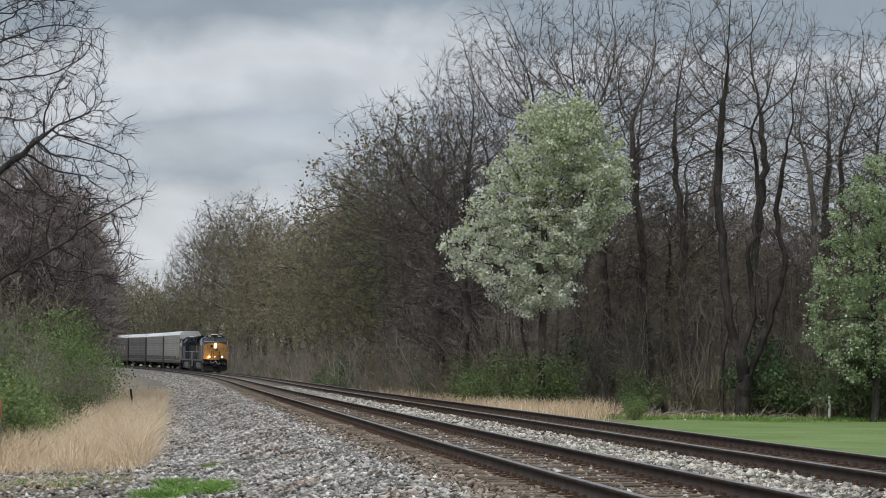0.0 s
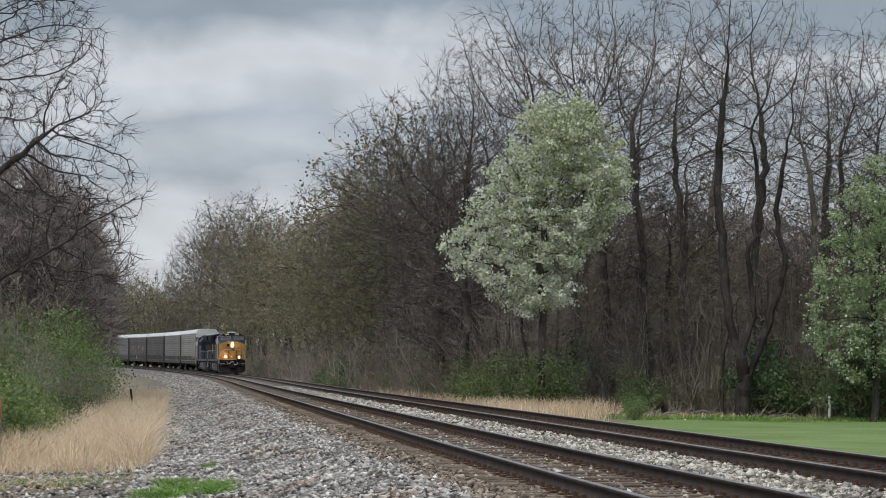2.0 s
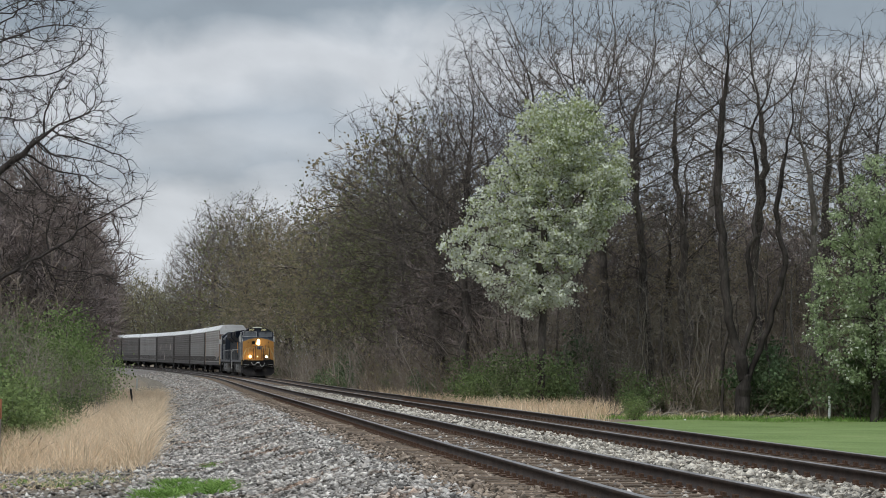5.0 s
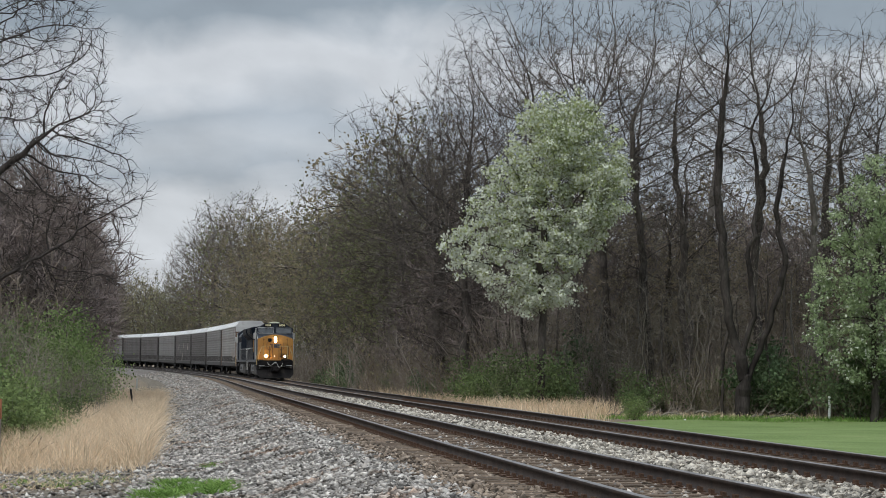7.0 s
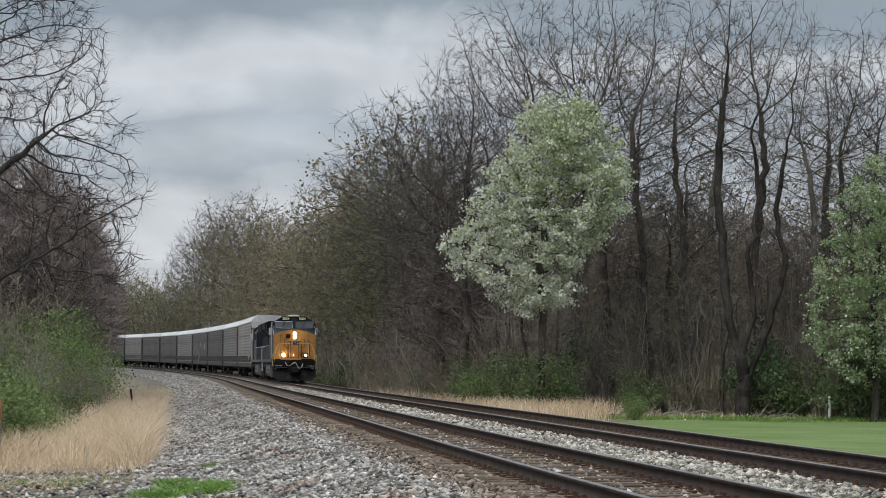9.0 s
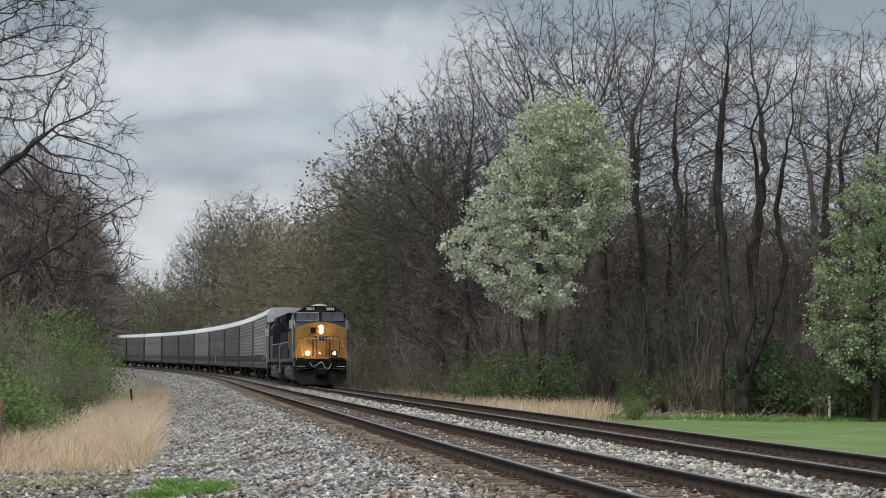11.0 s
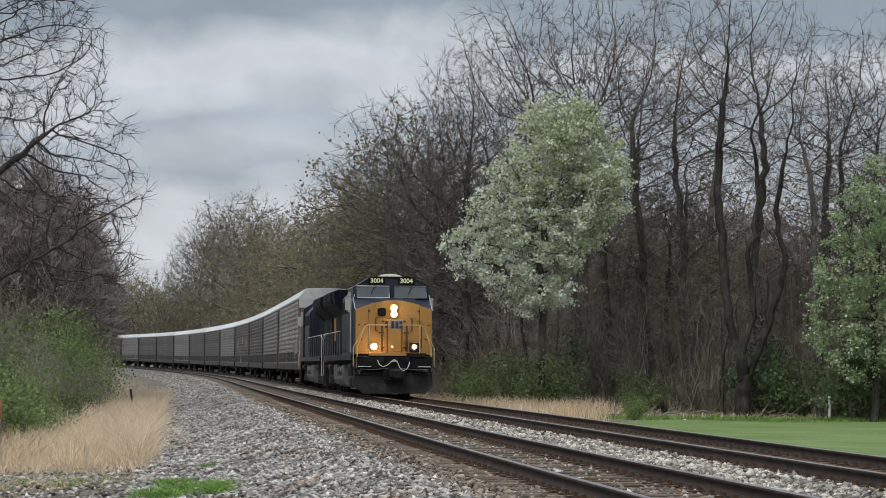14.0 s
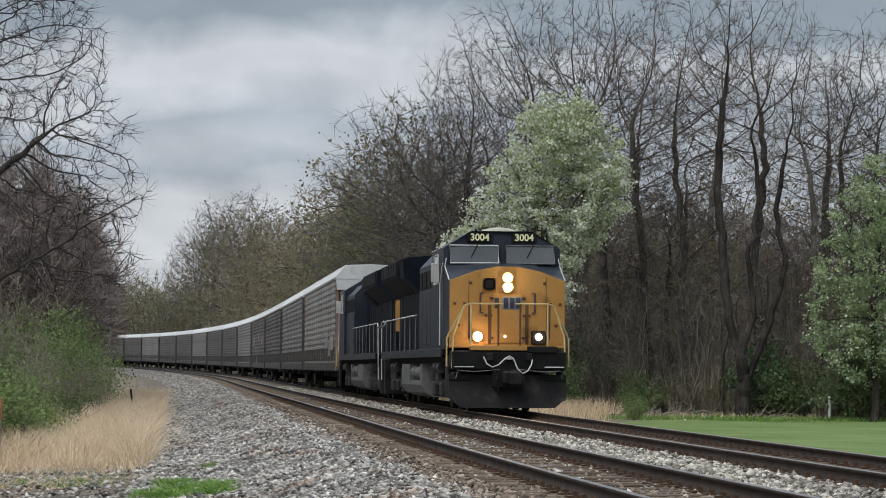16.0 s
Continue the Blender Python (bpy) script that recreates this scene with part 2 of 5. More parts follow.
M_ORANGE = mat("orange_marker", (0.26, 0.11, 0.06), (0.34, 0.15, 0.08), 3, 0.6, bump=0, grain=0.1)
M_RUSTPOST = mat("rust_brown_post", (0.075, 0.042, 0.026), (0.13, 0.075, 0.045), 2, 0.8, bump=0.1, grain=0.2)
M_GRAFFITI = mat("faded_spray_paint", (0.26, 0.22, 0.20), (0.38, 0.34, 0.31), 2, 0.7, bump=0, grain=0.3)
M_HEAD = glow("headlight_glow", (1.0, 0.74, 0.42), 80.0)
M_DITCH = glow("ditch_light_glow", (1.0, 0.74, 0.42), 70.0)
M_STEP = glow("marker_glow", (1.0, 0.9, 0.72), 6.0)


# ---- mesh helpers ----
class Build:
    """Gathers vertices and faces for one mesh."""

    def __init__(self):
        self.v, self.f, self.n = [], [], 0

    def add(self, verts, faces):
        k = self.n
        self.v.extend(verts)
        self.f.extend([tuple(i + k for i in f) for f in faces])
        self.n += len(verts)

    def box(self, x0, x1, y0, y1, z0, z1, c=0.0):
        """A box with chamfered upright and lying edges (c)."""
        if not c:
            p = [(x, y, z) for z in (z0, z1) for y in (y0, y1) for x in (x0, x1)]
            self.add(p, [(0, 2, 3, 1), (4, 5, 7, 6), (0, 1, 5, 4), (2, 6, 7, 3), (0, 4, 6, 2), (1, 3, 7, 5)])
            return
        rings = []
        for z, i in ((z0, c), (z0 + c, 0), (z1 - c, 0), (z1, c)):
            a, b, d, e = x0 + i, x1 - i, y0 + i, y1 - i
            rings.append([(a + c, d, z), (b - c, d, z), (b, d + c, z), (b, e - c, z), (b - c, e, z), (a + c, e, z), (a, e - c, z), (a, d + c, z)])
        self.loft(rings)

    def loft(self, rings, caps=True, closed=True):
        m = len(rings[0])
        p = [q for r in rings for q in r]
        f = []
        for i in range(len(rings) - 1):
            for j in range(m if closed else m - 1):
                a, b = i * m + j, i * m + (j + 1) % m
                f.append((a, b, b + m, a + m))
        if caps and closed:
            f.append(tuple(reversed(range(m))))
            f.append(tuple((len(rings) - 1) * m + j for j in range(m)))
        self.add(p, f)

    def tube(self, pts, r, sides=6):
        """A round bar along points."""
        rings = []
        for i, p in enumerate(pts):
            p = Vector(p)
            d = (Vector(pts[min(i + 1, len(pts) - 1)]) - Vector(pts[max(i - 1, 0)])).normalized()
            u = d.cross(Vector((0, 0, 1)) if abs(d.z) < 0.9 else Vector((1, 0, 0))).normalized()
            w = d.cross(u)
            rr = r[i] if isinstance(r, (list, tuple)) else r
            rings.append([tuple(p + rr * (math.cos(a) * u + math.sin(a) * w)) for a in [2 * math.pi * k / sides for k in range(sides)]])
        self.loft(rings)

    def disc(self, centre, axis, r, t, sides=20):
        """A short round drum along the axis x, y or z."""
        e = {"x": (1, 0, 0), "y": (0, 1, 0), "z": (0, 0, 1)}[axis]
        c = Vector(centre)
        self.tube([c - Vector(e) * t / 2, c + Vector(e) * t / 2], r, sides)

    def mesh(self, name, material, smooth=False):
        me = bpy.data.meshes.new(name)
        me.from_pydata([tuple(p) for p in self.v], [], self.f)
        for m in (material if isinstance(material, (list, tuple)) else [material]):
            me.materials.append(m)
        if smooth:
            me.shade_smooth()
        me.update()
        return me


def raw_mesh(name, verts, faces, material, smooth=False):
    me = bpy.data.meshes.new(name)
    verts, faces = np.asarray(verts, np.float32), np.asarray(faces, np.int32)
    me.vertices.add(len(verts))
    me.vertices.foreach_set("co", verts.ravel())
    k = faces.shape[1]
    me.loops.add(faces.size)
    me.loops.foreach_set("vertex_index", faces.ravel())
    me.polygons.add(len(faces))
    me.polygons.foreach_set("loop_start", np.arange(0, faces.size, k, dtype=np.int32))
    for m in (material if isinstance(material, (list, tuple)) else [material]):
        me.materials.append(m)
    me.update(calc_edges=True)
    if smooth:
        me.shade_smooth()
    return me


def part(name, mesh, parent, label="", at=None):
    ob = new(name, mesh)
    ob.parent = parent
    if at is not None:
        ob.matrix_basis = at
    if label:
        tagged(ob, label)
    return ob


# ---- the line of the railway ----
KNOTS = (-120, -60, 0, 40, 80, 120, 160, 200, 250, 300, 360, 430, 520, 900)
BENDS = (-2.375, -1.128, 0.12, -0.062, 0.031, 0.083, 0.456, 0.523, 0.348, 0.733, 0.459, 0.636, 0.813, 0.9)
TRACK_GAP = 3.63
S_ = np.arange(-120, 901, 2.0)
BEND_ = np.interp(S_, KNOTS, BENDS) / 1000
TURN_ = np.concatenate([[0], np.cumsum(BEND_[1:] + BEND_[:-1])])
TURN_ += 0.10585 - TURN_[60]
DX_, DY_ = -np.sin(TURN_), np.cos(TURN_)
X_ = np.concatenate([[0], np.cumsum(DX_[1:] + DX_[:-1])])
Y_ = np.concatenate([[0], np.cumsum(DY_[1:] + DY_[:-1])])
X_ += 1.7476 - X_[60]
Y_ += 62.402 - Y_[60]


def grade(y):
    """The height of the rail tops along the line."""
    d = np.clip(np.asarray(y, float) - 62.402, -60, 480)
    return -0.00138 * d + 1.0708e-5 * np.maximum(d - 60, 0) ** 2


def on_line(s, off=0.0, z=0.0):
    """Points s metres up the line, off metres to the camera's side of the running track."""
    x, y, a = np.interp(s, S_, X_), np.interp(s, S_, Y_), np.interp(s, S_, TURN_)
    px, py = x - off * np.cos(a), y - off * np.sin(a)
    return px, py, grade(py) + z


def line_x(y):
    return np.interp(y, Y_, X_)


def offset_of(x, y):
    return (line_x(y) - x) * np.cos(np.interp(y, Y_, TURN_))


O_KNOTS = (-400, -120, -60, -22, -6.5, -3.6, -2.3, 0, 1.8, 5.9, 7.3, 9.0, 12, 16, 40, 120, 400)
Z_KNOTS = (6.0, 2.5, 0.0, -1.0, -0.95, -0.75, -0.20, -0.17, -0.20, -0.22, -0.62, -0.68, -0.75, -0.6, 0.3, 3.0, 8.0)


def ground_z(x, y):
    x, y = np.asarray(x, float), np.asarray(y, float)
    o = offset_of(x, y)
    return np.interp(o, O_KNOTS, Z_KNOTS) + grade(y)


def make_ground():
    ys = np.concatenate([[-300, -150, -60, -20], np.arange(0, 130, 1.0), np.arange(130, 420, 4.0), np.arange(420, 900, 20.0), [1000, 1400, 2200, 4000]])
    os_ = np.concatenate([[-3000, -1500, -800, -400, -250, -160, -100, -70], np.arange(-50, -14, 2.0), np.arange(-14, 16, 0.5), np.arange(16, 50, 2.0), [60, 80, 110, 160, 250, 400, 800, 1500, 3000]])
    Y, O = np.meshgrid(ys, os_, indexing="ij")
    yc = np.clip(Y, -50, 760)
    X = line_x(yc) - O / np.cos(np.interp(yc, Y_, TURN_))
    Z = np.interp(O, O_KNOTS, Z_KNOTS) + grade(Y)
    bumpy = np.array([[noise.noise((x * 0.35, y * 0.35, 0.3)) for x, y in zip(a, b)] for a, b in zip(X, Y)])
    Z += np.where(O < -3, 0.07 * bumpy, np.where(O > 9.2, 0.04 * bumpy - 0.02, 0))
    r, c = Y.shape
    idx = np.arange(r * c).reshape(r, c)
    f = np.stack([idx[:-1, :-1], idx[:-1, 1:], idx[1:, 1:], idx[1:, :-1]], -1).reshape(-1, 4)[:, ::-1]
    me = raw_mesh("ground", np.stack([X, Y, Z], -1).reshape(-1, 3), f, [M_BALLAST, M_DIRT, M_LAWN, M_LITTER], True)
    ym, om, nm = [(a[:-1, :-1] + a[1:, 1:]) / 2 for a in (Y, O, bumpy)]
    slot = np.where((om > -3.6) & (om < 8.6 + nm * 0.7), 0, np.where(om > 0, np.where(om < 10.5, 1, 3), 3))
    slot = np.where((om < -4.2) & (ym < 116 + nm * 6) & (om > -70) & (om < np.interp(ym, (0, 70, 95, 120), (-4.2, -4.2, -8, -19))), 2, slot)
    me.polygons.foreach_set("material_index", slot.astype(np.int32).ravel())
    ob = tagged(new("ground", me), "gravel, lawn and leaf-littered ground beside the railway", "ground", kind="structure")
    return ob


make_ground()


# ---- tracks ----
RAIL_SHAPE = ((-0.07, -0.172), (0.07, -0.172), (0.07, -0.160), (0.012, -0.140), (0.010, -0.045), (0.036, -0.036), (0.037, -0.006), (0.030, 0.0),
              (-0.030, 0.0), (-0.037, -0.006), (-0.036, -0.036), (-0.010, -0.045), (-0.012, -0.140), (-0.07, -0.160))


def rail_mesh(off):
    s = np.concatenate([np.arange(-80, 120, 2.0), np.arange(120, 640, 4.0)])
    rings = []
    for a, b in RAIL_SHAPE:
        rings.append(np.stack(on_line(s, off + a, b), -1))
    v = np.stack(rings, 1).reshape(-1, 3)
    m, r = len(RAIL_SHAPE), len(s)
    i, j = np.meshgrid(np.arange(r - 1), np.arange(m), indexing="ij")
    f = np.stack([i * m + j, i * m + (j + 1) % m, (i + 1) * m + (j + 1) % m, (i + 1) * m + j], -1).reshape(-1, 4)
    me = raw_mesh("rail", v, f, [M_RAIL, M_RAILTOP])
    top = np.isin(j.ravel(), (6, 7, 8))
    me.polygons.foreach_set("material_index", top.astype(np.int32))
    return me


def make_track(off, label):
    track = tagged(new("railway_track"), label, "railway track", group="tracks")
    for side in (-0.7525, 0.7525):
        part("rail", rail_mesh(off + side), track, "rust-brown steel rail with a worn bright head")
    b = Build()
    b.box(-1.3, 1.3, -0.11, 0.11, -0.34, -0.165, 0.012)
    tie = b.mesh("tie", M_TIE)
    b = Build()
    b.box(-0.18, 0.18, -0.095, 0.095, -0.166, -0.150)
    for dx in (-0.095, 0.095):
        for dy in (-0.05, 0.05):
            b.box(dx - 0.02, dx + 0.02, dy - 0.014, dy + 0.014, -0.155, -0.108)
    plate = b.mesh("tie_plate", M_PLATE)
    rnd = random.Random(int(off * 10) + 3)
    for k in range(150):
        s = -42 + k * 0.53
        x, y, z = on_line(s, off)
        a = math.degrees(np.interp(s, S_, TURN_))
        t = part("tie", tie, track, at=pose(float(x), float(y), float(z) + rnd.uniform(-0.012, 0.004), 0, 0, a + rnd.uniform(-1, 1)))
        for side in (-0.7525, 0.7525):
            px, py, pz = on_line(s, off + side)
            part("tie_plate", plate, track, at=pose(float(px), float(py), float(pz), 0, 0, a))
    # the ties farther off
    verts, faces = [], []
    base = np.array([(x, y, z) for z in (-0.3, -0.165) for y in (-0.11, 0.11) for x in (-1.3, 1.3)])
    for k in range(330):
        s = -42 + (150 + k) * 0.53
        x, y, z = on_line(s, off)
        a = float(np.interp(s, S_, TURN_))
        q = base @ np.array([[math.cos(a), math.sin(a), 0], [-math.sin(a), math.cos(a), 0], [0, 0, 1]]) + np.array([x, y, z])
        faces += [[i + 8 * k for i in f] for f in ((4, 5, 7, 6), (0, 1, 5, 4), (2, 6, 7, 3), (0, 4, 6, 2), (1, 3, 7, 5))]
        verts.append(q)
    tagged(part("distant_ties", raw_mesh("distant_ties", np.concatenate(verts), faces, M_TIE), track), kind="stuff")


make_track(0.0, "curving running track on wooden ties in pale ballast")
make_track(TRACK_GAP, "curving empty track on wooden ties in stony ballast")


# ---- loose ballast ----
def stones(name, label, material, count, o_range, y_range, size, seed, keep=None):
    rng = np.random.default_rng(seed)
    y = y_range[0] * (y_range[1] / y_range[0]) ** rng.random(count)
    o = rng.uniform(*o_range, count)
    if keep is not None:
        k = keep(o, y, rng)
        o, y = o[k], y[k]
    x = line_x(y) - o / np.cos(np.interp(y, Y_, TURN_))
    z = ground_z(x, y)
    n_ = len(x)
    base = np.array([(1, 0, 0), (-1, 0, 0), (0, 1, 0), (0, -1, 0), (0, 0, 1), (0, 0, -0.6)], float)
    tri = np.array([(0, 2, 4), (2, 1, 4), (1, 3, 4), (3, 0, 4), (2, 0, 5), (1, 2, 5), (3, 1, 5), (0, 3, 5)])
    r = rng.uniform(size[0], size[1], (n_, 1, 1)) * rng.uniform(0.7, 1.3, (n_, 1, 1))
    v = base[None] * r * rng.uniform(0.5, 1.3, (n_, 6, 1)) + rng.normal(0, 0.3, (n_, 6, 3)) * r
    a, tilt = rng.uniform(0, 6.28, n_), rng.uniform(-0.7, 0.7, n_)
    ca, sa, ct, st = np.cos(a)[:, None], np.sin(a)[:, None], np.cos(tilt)[:, None], np.sin(tilt)[:, None]
    vx, vy, vz = v[..., 0], v[..., 1], v[..., 2] * 0.62
    vx, vz = vx * ct - vz * st, vx * st + vz * ct
    v = np.stack([vx * ca - vy * sa + x[:, None], vx * sa + vy * ca + y[:, None], vz + z[:, None] + r[..., 0] * 0.35], -1)
    f = (tri[None] + 6 * np.arange(n_)[:, None, None]).reshape(-1, 3)
    tagged(new(name, raw_mesh(name, v.reshape(-1, 3), f, material)), label, "gravel", kind="stuff")


def clear_of_ties(o, y, rng):
    """Leaves most of the ties' tops bare."""
    s = np.interp(y, Y_, S_)
    near = np.minimum(np.abs(o), np.abs(o - TRACK_GAP)) < 1.34
    on_tie = np.abs(((s + 42) / 0.53 + 0.5) % 1 - 0.5) < 0.22
    return ~(near & on_tie) | (rng.random(len(o)) < 0.2)


stones("ballast", "grey crushed-stone ballast with brown stains", M_STONE, 52000, (5.3, 9.0), (20, 190), (0.024, 0.052), 5)
stones("ballast", "brown-stained crushed stone outside the near rail", M_BROWNSTONE, 9000, (4.42, 5.5), (20, 120), (0.025, 0.055), 9, clear_of_ties)
stones("ballast", "pale crushed stone between the two tracks", M_PALESTONE, 18000, (0.95, 2.75), (20, 160), (0.03, 0.06), 6, clear_of_ties)
stones("ballast", "brown crushed stone between the rails", M_BROWNSTONE, 9000, (2.92, 4.34), (20, 110), (0.022, 0.05), 7, clear_of_ties)
stones("ballast", "pale stones lying between the brown ones", M_STONE, 2600, (2.92, 4.34), (20, 110), (0.03, 0.055), 12, clear_of_ties)
stones("ballast", "far ballast shoulder along the curve", M_STONE, 9000, (5.3, 9.0), (120, 340), (0.045, 0.085), 15)
stones("gravel_edge", "dirty scattered gravel at the edge of the track bed", M_STONE, 2600, (8.6, 12.5), (30, 50), (0.02, 0.055), 8)


# ---- small things beside the line ----
def marker_post(x, y, w, h, material, label, top=None, lean=0.0):
    z = float(ground_z(x, y))
    ob = tagged(new("marker_post"), label, "post")
    ob.matrix_basis = pose(x, y, z, 0, lean, 0)
    b = Build()
    b.box(-w / 2, w / 2, -w / 2, w / 2, -0.15, h, w * 0.15)
    part("shaft", b.mesh("shaft", material), ob)
    if top:
        b = Build()
        b.box(-w * 0.6, w * 0.6, -w * 0.6, w * 0.6, h * 0.72, h + 0.03, w * 0.15)
        part("cap", b.mesh("cap", top), ob)
    return ob


def dead_branch(x, y, turn, length, seed, r=0.05, material=None):
    """A fallen branch with broken side twigs."""
    rng = random.Random(seed)
    z = float(ground_z(x, y))
    ob = tagged(new("fallen_branch"), "dead fallen branch lying at the wood's edge", "branch", "fallen branches")
    ob.matrix_basis = pose(x, y, z, 0, 0, turn)
    b = Build()
    pts = [(-length / 2 + length * k / 5, rng.uniform(-0.1, 0.1), 0.06 + 0.12 * k * rng.random()) for k in range(6)]
    b.tube(pts, [r, r, r * 0.9, r * 0.7, r * 0.5, r * 0.3], 6)
    for k in range(5):
        p = pts[1 + k % 4]
        b.tube([p, (p[0] + rng.uniform(0.1, 0.6), p[1] + rng.uniform(-0.4, 0.4), p[2] + rng.uniform(0.1, 0.5))], [r * 0.4, r * 0.12], 4)
    part("limb", b.mesh("limb", material or M_PALEBARK), ob)


def scrap(x, y, size, seed):
    rng = np.random.default_rng(seed)
    z = float(ground_z(x, y))
    b = Build()
    for k in range(4):
        q = rng.uniform(-size, size, (3, 3)) * (1, 1, 0.5) + (0, 0, size * 0.6)
        b.add([tuple(v) for v in q] + [tuple(v + 0.02) for v in q], [(0, 1, 2), (3, 5, 4), (0, 3, 4, 1), (1, 4, 5, 2), (2, 5, 3, 0)])
    ob = tagged(new("litter", b.mesh("litter", M_WHITE)), "white scrap of litter at the wood's edge", "litter")
    ob.matrix_basis = pose(x, y, z)


marker_post(16.3, 105.0, 0.10, 1.02, M_WHITE, "white-painted marker post at the edge of the lawn")
marker_post(-19.6, 160.0, 0.09, 1.0, M_PALERAIL, "thin pale marker post beside the ballast", lean=2)
marker_post(-11.6, 94.0, 0.07, 0.95, M_SOOT, "dark leaning stake in the dry grass", lean=-8)
marker_post(-8.02, 45.3, 0.05, 1.2, M_PALEBARK, "weathered stake with an orange top", M_ORANGE)
for i, (u, y) in enumerate(((1090, 106), (1120, 107), (1175, 106), (1205, 107), (1010, 109), (1040, 108), (1395, 104), (985, 110), (1350, 106), (1150, 108), (1240, 106))):
    dead_branch((u - 784) / 4408 * y, y, 25 * (i % 5) - 40, 1.4 + 0.25 * (i % 4), 300 + i, 0.045 + 0.012 * (i % 3))
for i, (u, y) in enumerate(((70, 64), (130, 68), (30, 46))):
    dead_branch((u - 784) / 4408 * y, y, 20 * i - 30, 1.0, 330 + i, 0.035, M_BARK)
for i, (u, y, k) in enumerate(((1246, 105, 0.12), (1256, 105.5, 0.10), (1450, 107, 0.12), (868, 113, 0.10), (1212, 101, 0.06))):
    scrap((u - 784) / 4408 * y, y, k, 350 + i)


# ---- trees ----
class Wood:
    """Grows one tree's limbs as thin tapered tubes and its twigs as slivers."""

    def __init__(self, seed):
        self.rng = np.random.default_rng(seed)
        self.limbs, self.twigs, self.tips = Build(), [], []

    def limb(self, start, way, length, r0, r1, segs, sides, bend=0.18, rise=0.06):
        pts, p, d = [np.array(start, float)], np.array(start, float), np.array(way, float)
        for _ in range(segs):
            d = d + self.rng.normal(0, bend, 3)
            d[2] += rise
            d /= np.linalg.norm(d)
            p = p + d * length / segs
            pts.append(p)
        rad = np.linspace(r0, r1, segs + 1)
        rings, a = [], np.arange(sides) * 2 * np.pi / sides
        for i, q in enumerate(pts):
            t = pts[min(i + 1, segs)] - pts[max(i - 1, 0)]
            t = t / np.linalg.norm(t)
            u = np.cross(t, (0.3, 0.9, 0.1) if abs(t[2]) > 0.8 else (0, 0, 1.0))
            u /= np.linalg.norm(u)
            w = np.cross(t, u)
            rings.append([tuple(q + rad[i] * (np.cos(k) * u + np.sin(k) * w)) for k in a])
        self.limbs.loft(rings, caps=False)
        return pts

    def aside(self, d, angle):
        u = self.rng.normal(0, 1, 3)
        u -= u.dot(d) * d
        u /= np.linalg.norm(u)
        return d * math.cos(angle) + u * math.sin(angle)

    def spray(self, pts, count, length, width=0.009):
        for _ in range(count):
            k = self.rng.integers(1, len(pts))
            f = self.rng.random()
            p = pts[k - 1] * (1 - f) + pts[k] * f
            d = pts[k] - pts[k - 1]
            d = self.aside(d / np.linalg.norm(d), self.rng.uniform(0.3, 1.0))
            d[2] += 0.12
            e = p + d * length * self.rng.uniform(0.5, 1.3)
            s = np.cross(d, self.rng.normal(0, 1, 3))
            s *= width / max(np.linalg.norm(s), 1e-6)
            self.twigs.append((p - s, p + s, e))
            self.tips.append(e)


def slivers(name, tris, material):
    v = np.array(tris).reshape(-1, 3)
    return raw_mesh(name, v, np.arange(len(v)).reshape(-1, 3), material)


def leaf_tris(points, size, rng, spread=0.12, per=1):
    """Small leaf-like triangles round the points."""
    p = np.repeat(np.asarray(points), per, 0)
    n_ = len(p)
    p = p + rng.normal(0, spread, (n_, 3))
    a, b = rng.normal(0, 1, (n_, 3)), rng.normal(0, 1, (n_, 3))
    a /= np.linalg.norm(a, axis=1)[:, None]
    b -= (a * b).sum(1)[:, None] * a
    b /= np.linalg.norm(b, axis=1)[:, None]
    s = size * rng.uniform(0.6, 1.3, (n_, 1))
    q = np.stack([p - a * s * 0.5, p + a * s * 0.5, p + b * s, p + b * s * 0.9 + a * s * 0.6], 1)
    f = np.array([(0, 1, 3, 2)])[None] + 4 * np.arange(n_)[:, None, None]
    return q.reshape(-1, 3), f.reshape(-1, 4)


FULL = {}


def unit(v):
    return v / np.maximum(np.linalg.norm(v, axis=-1, keepdims=True), 1e-9)


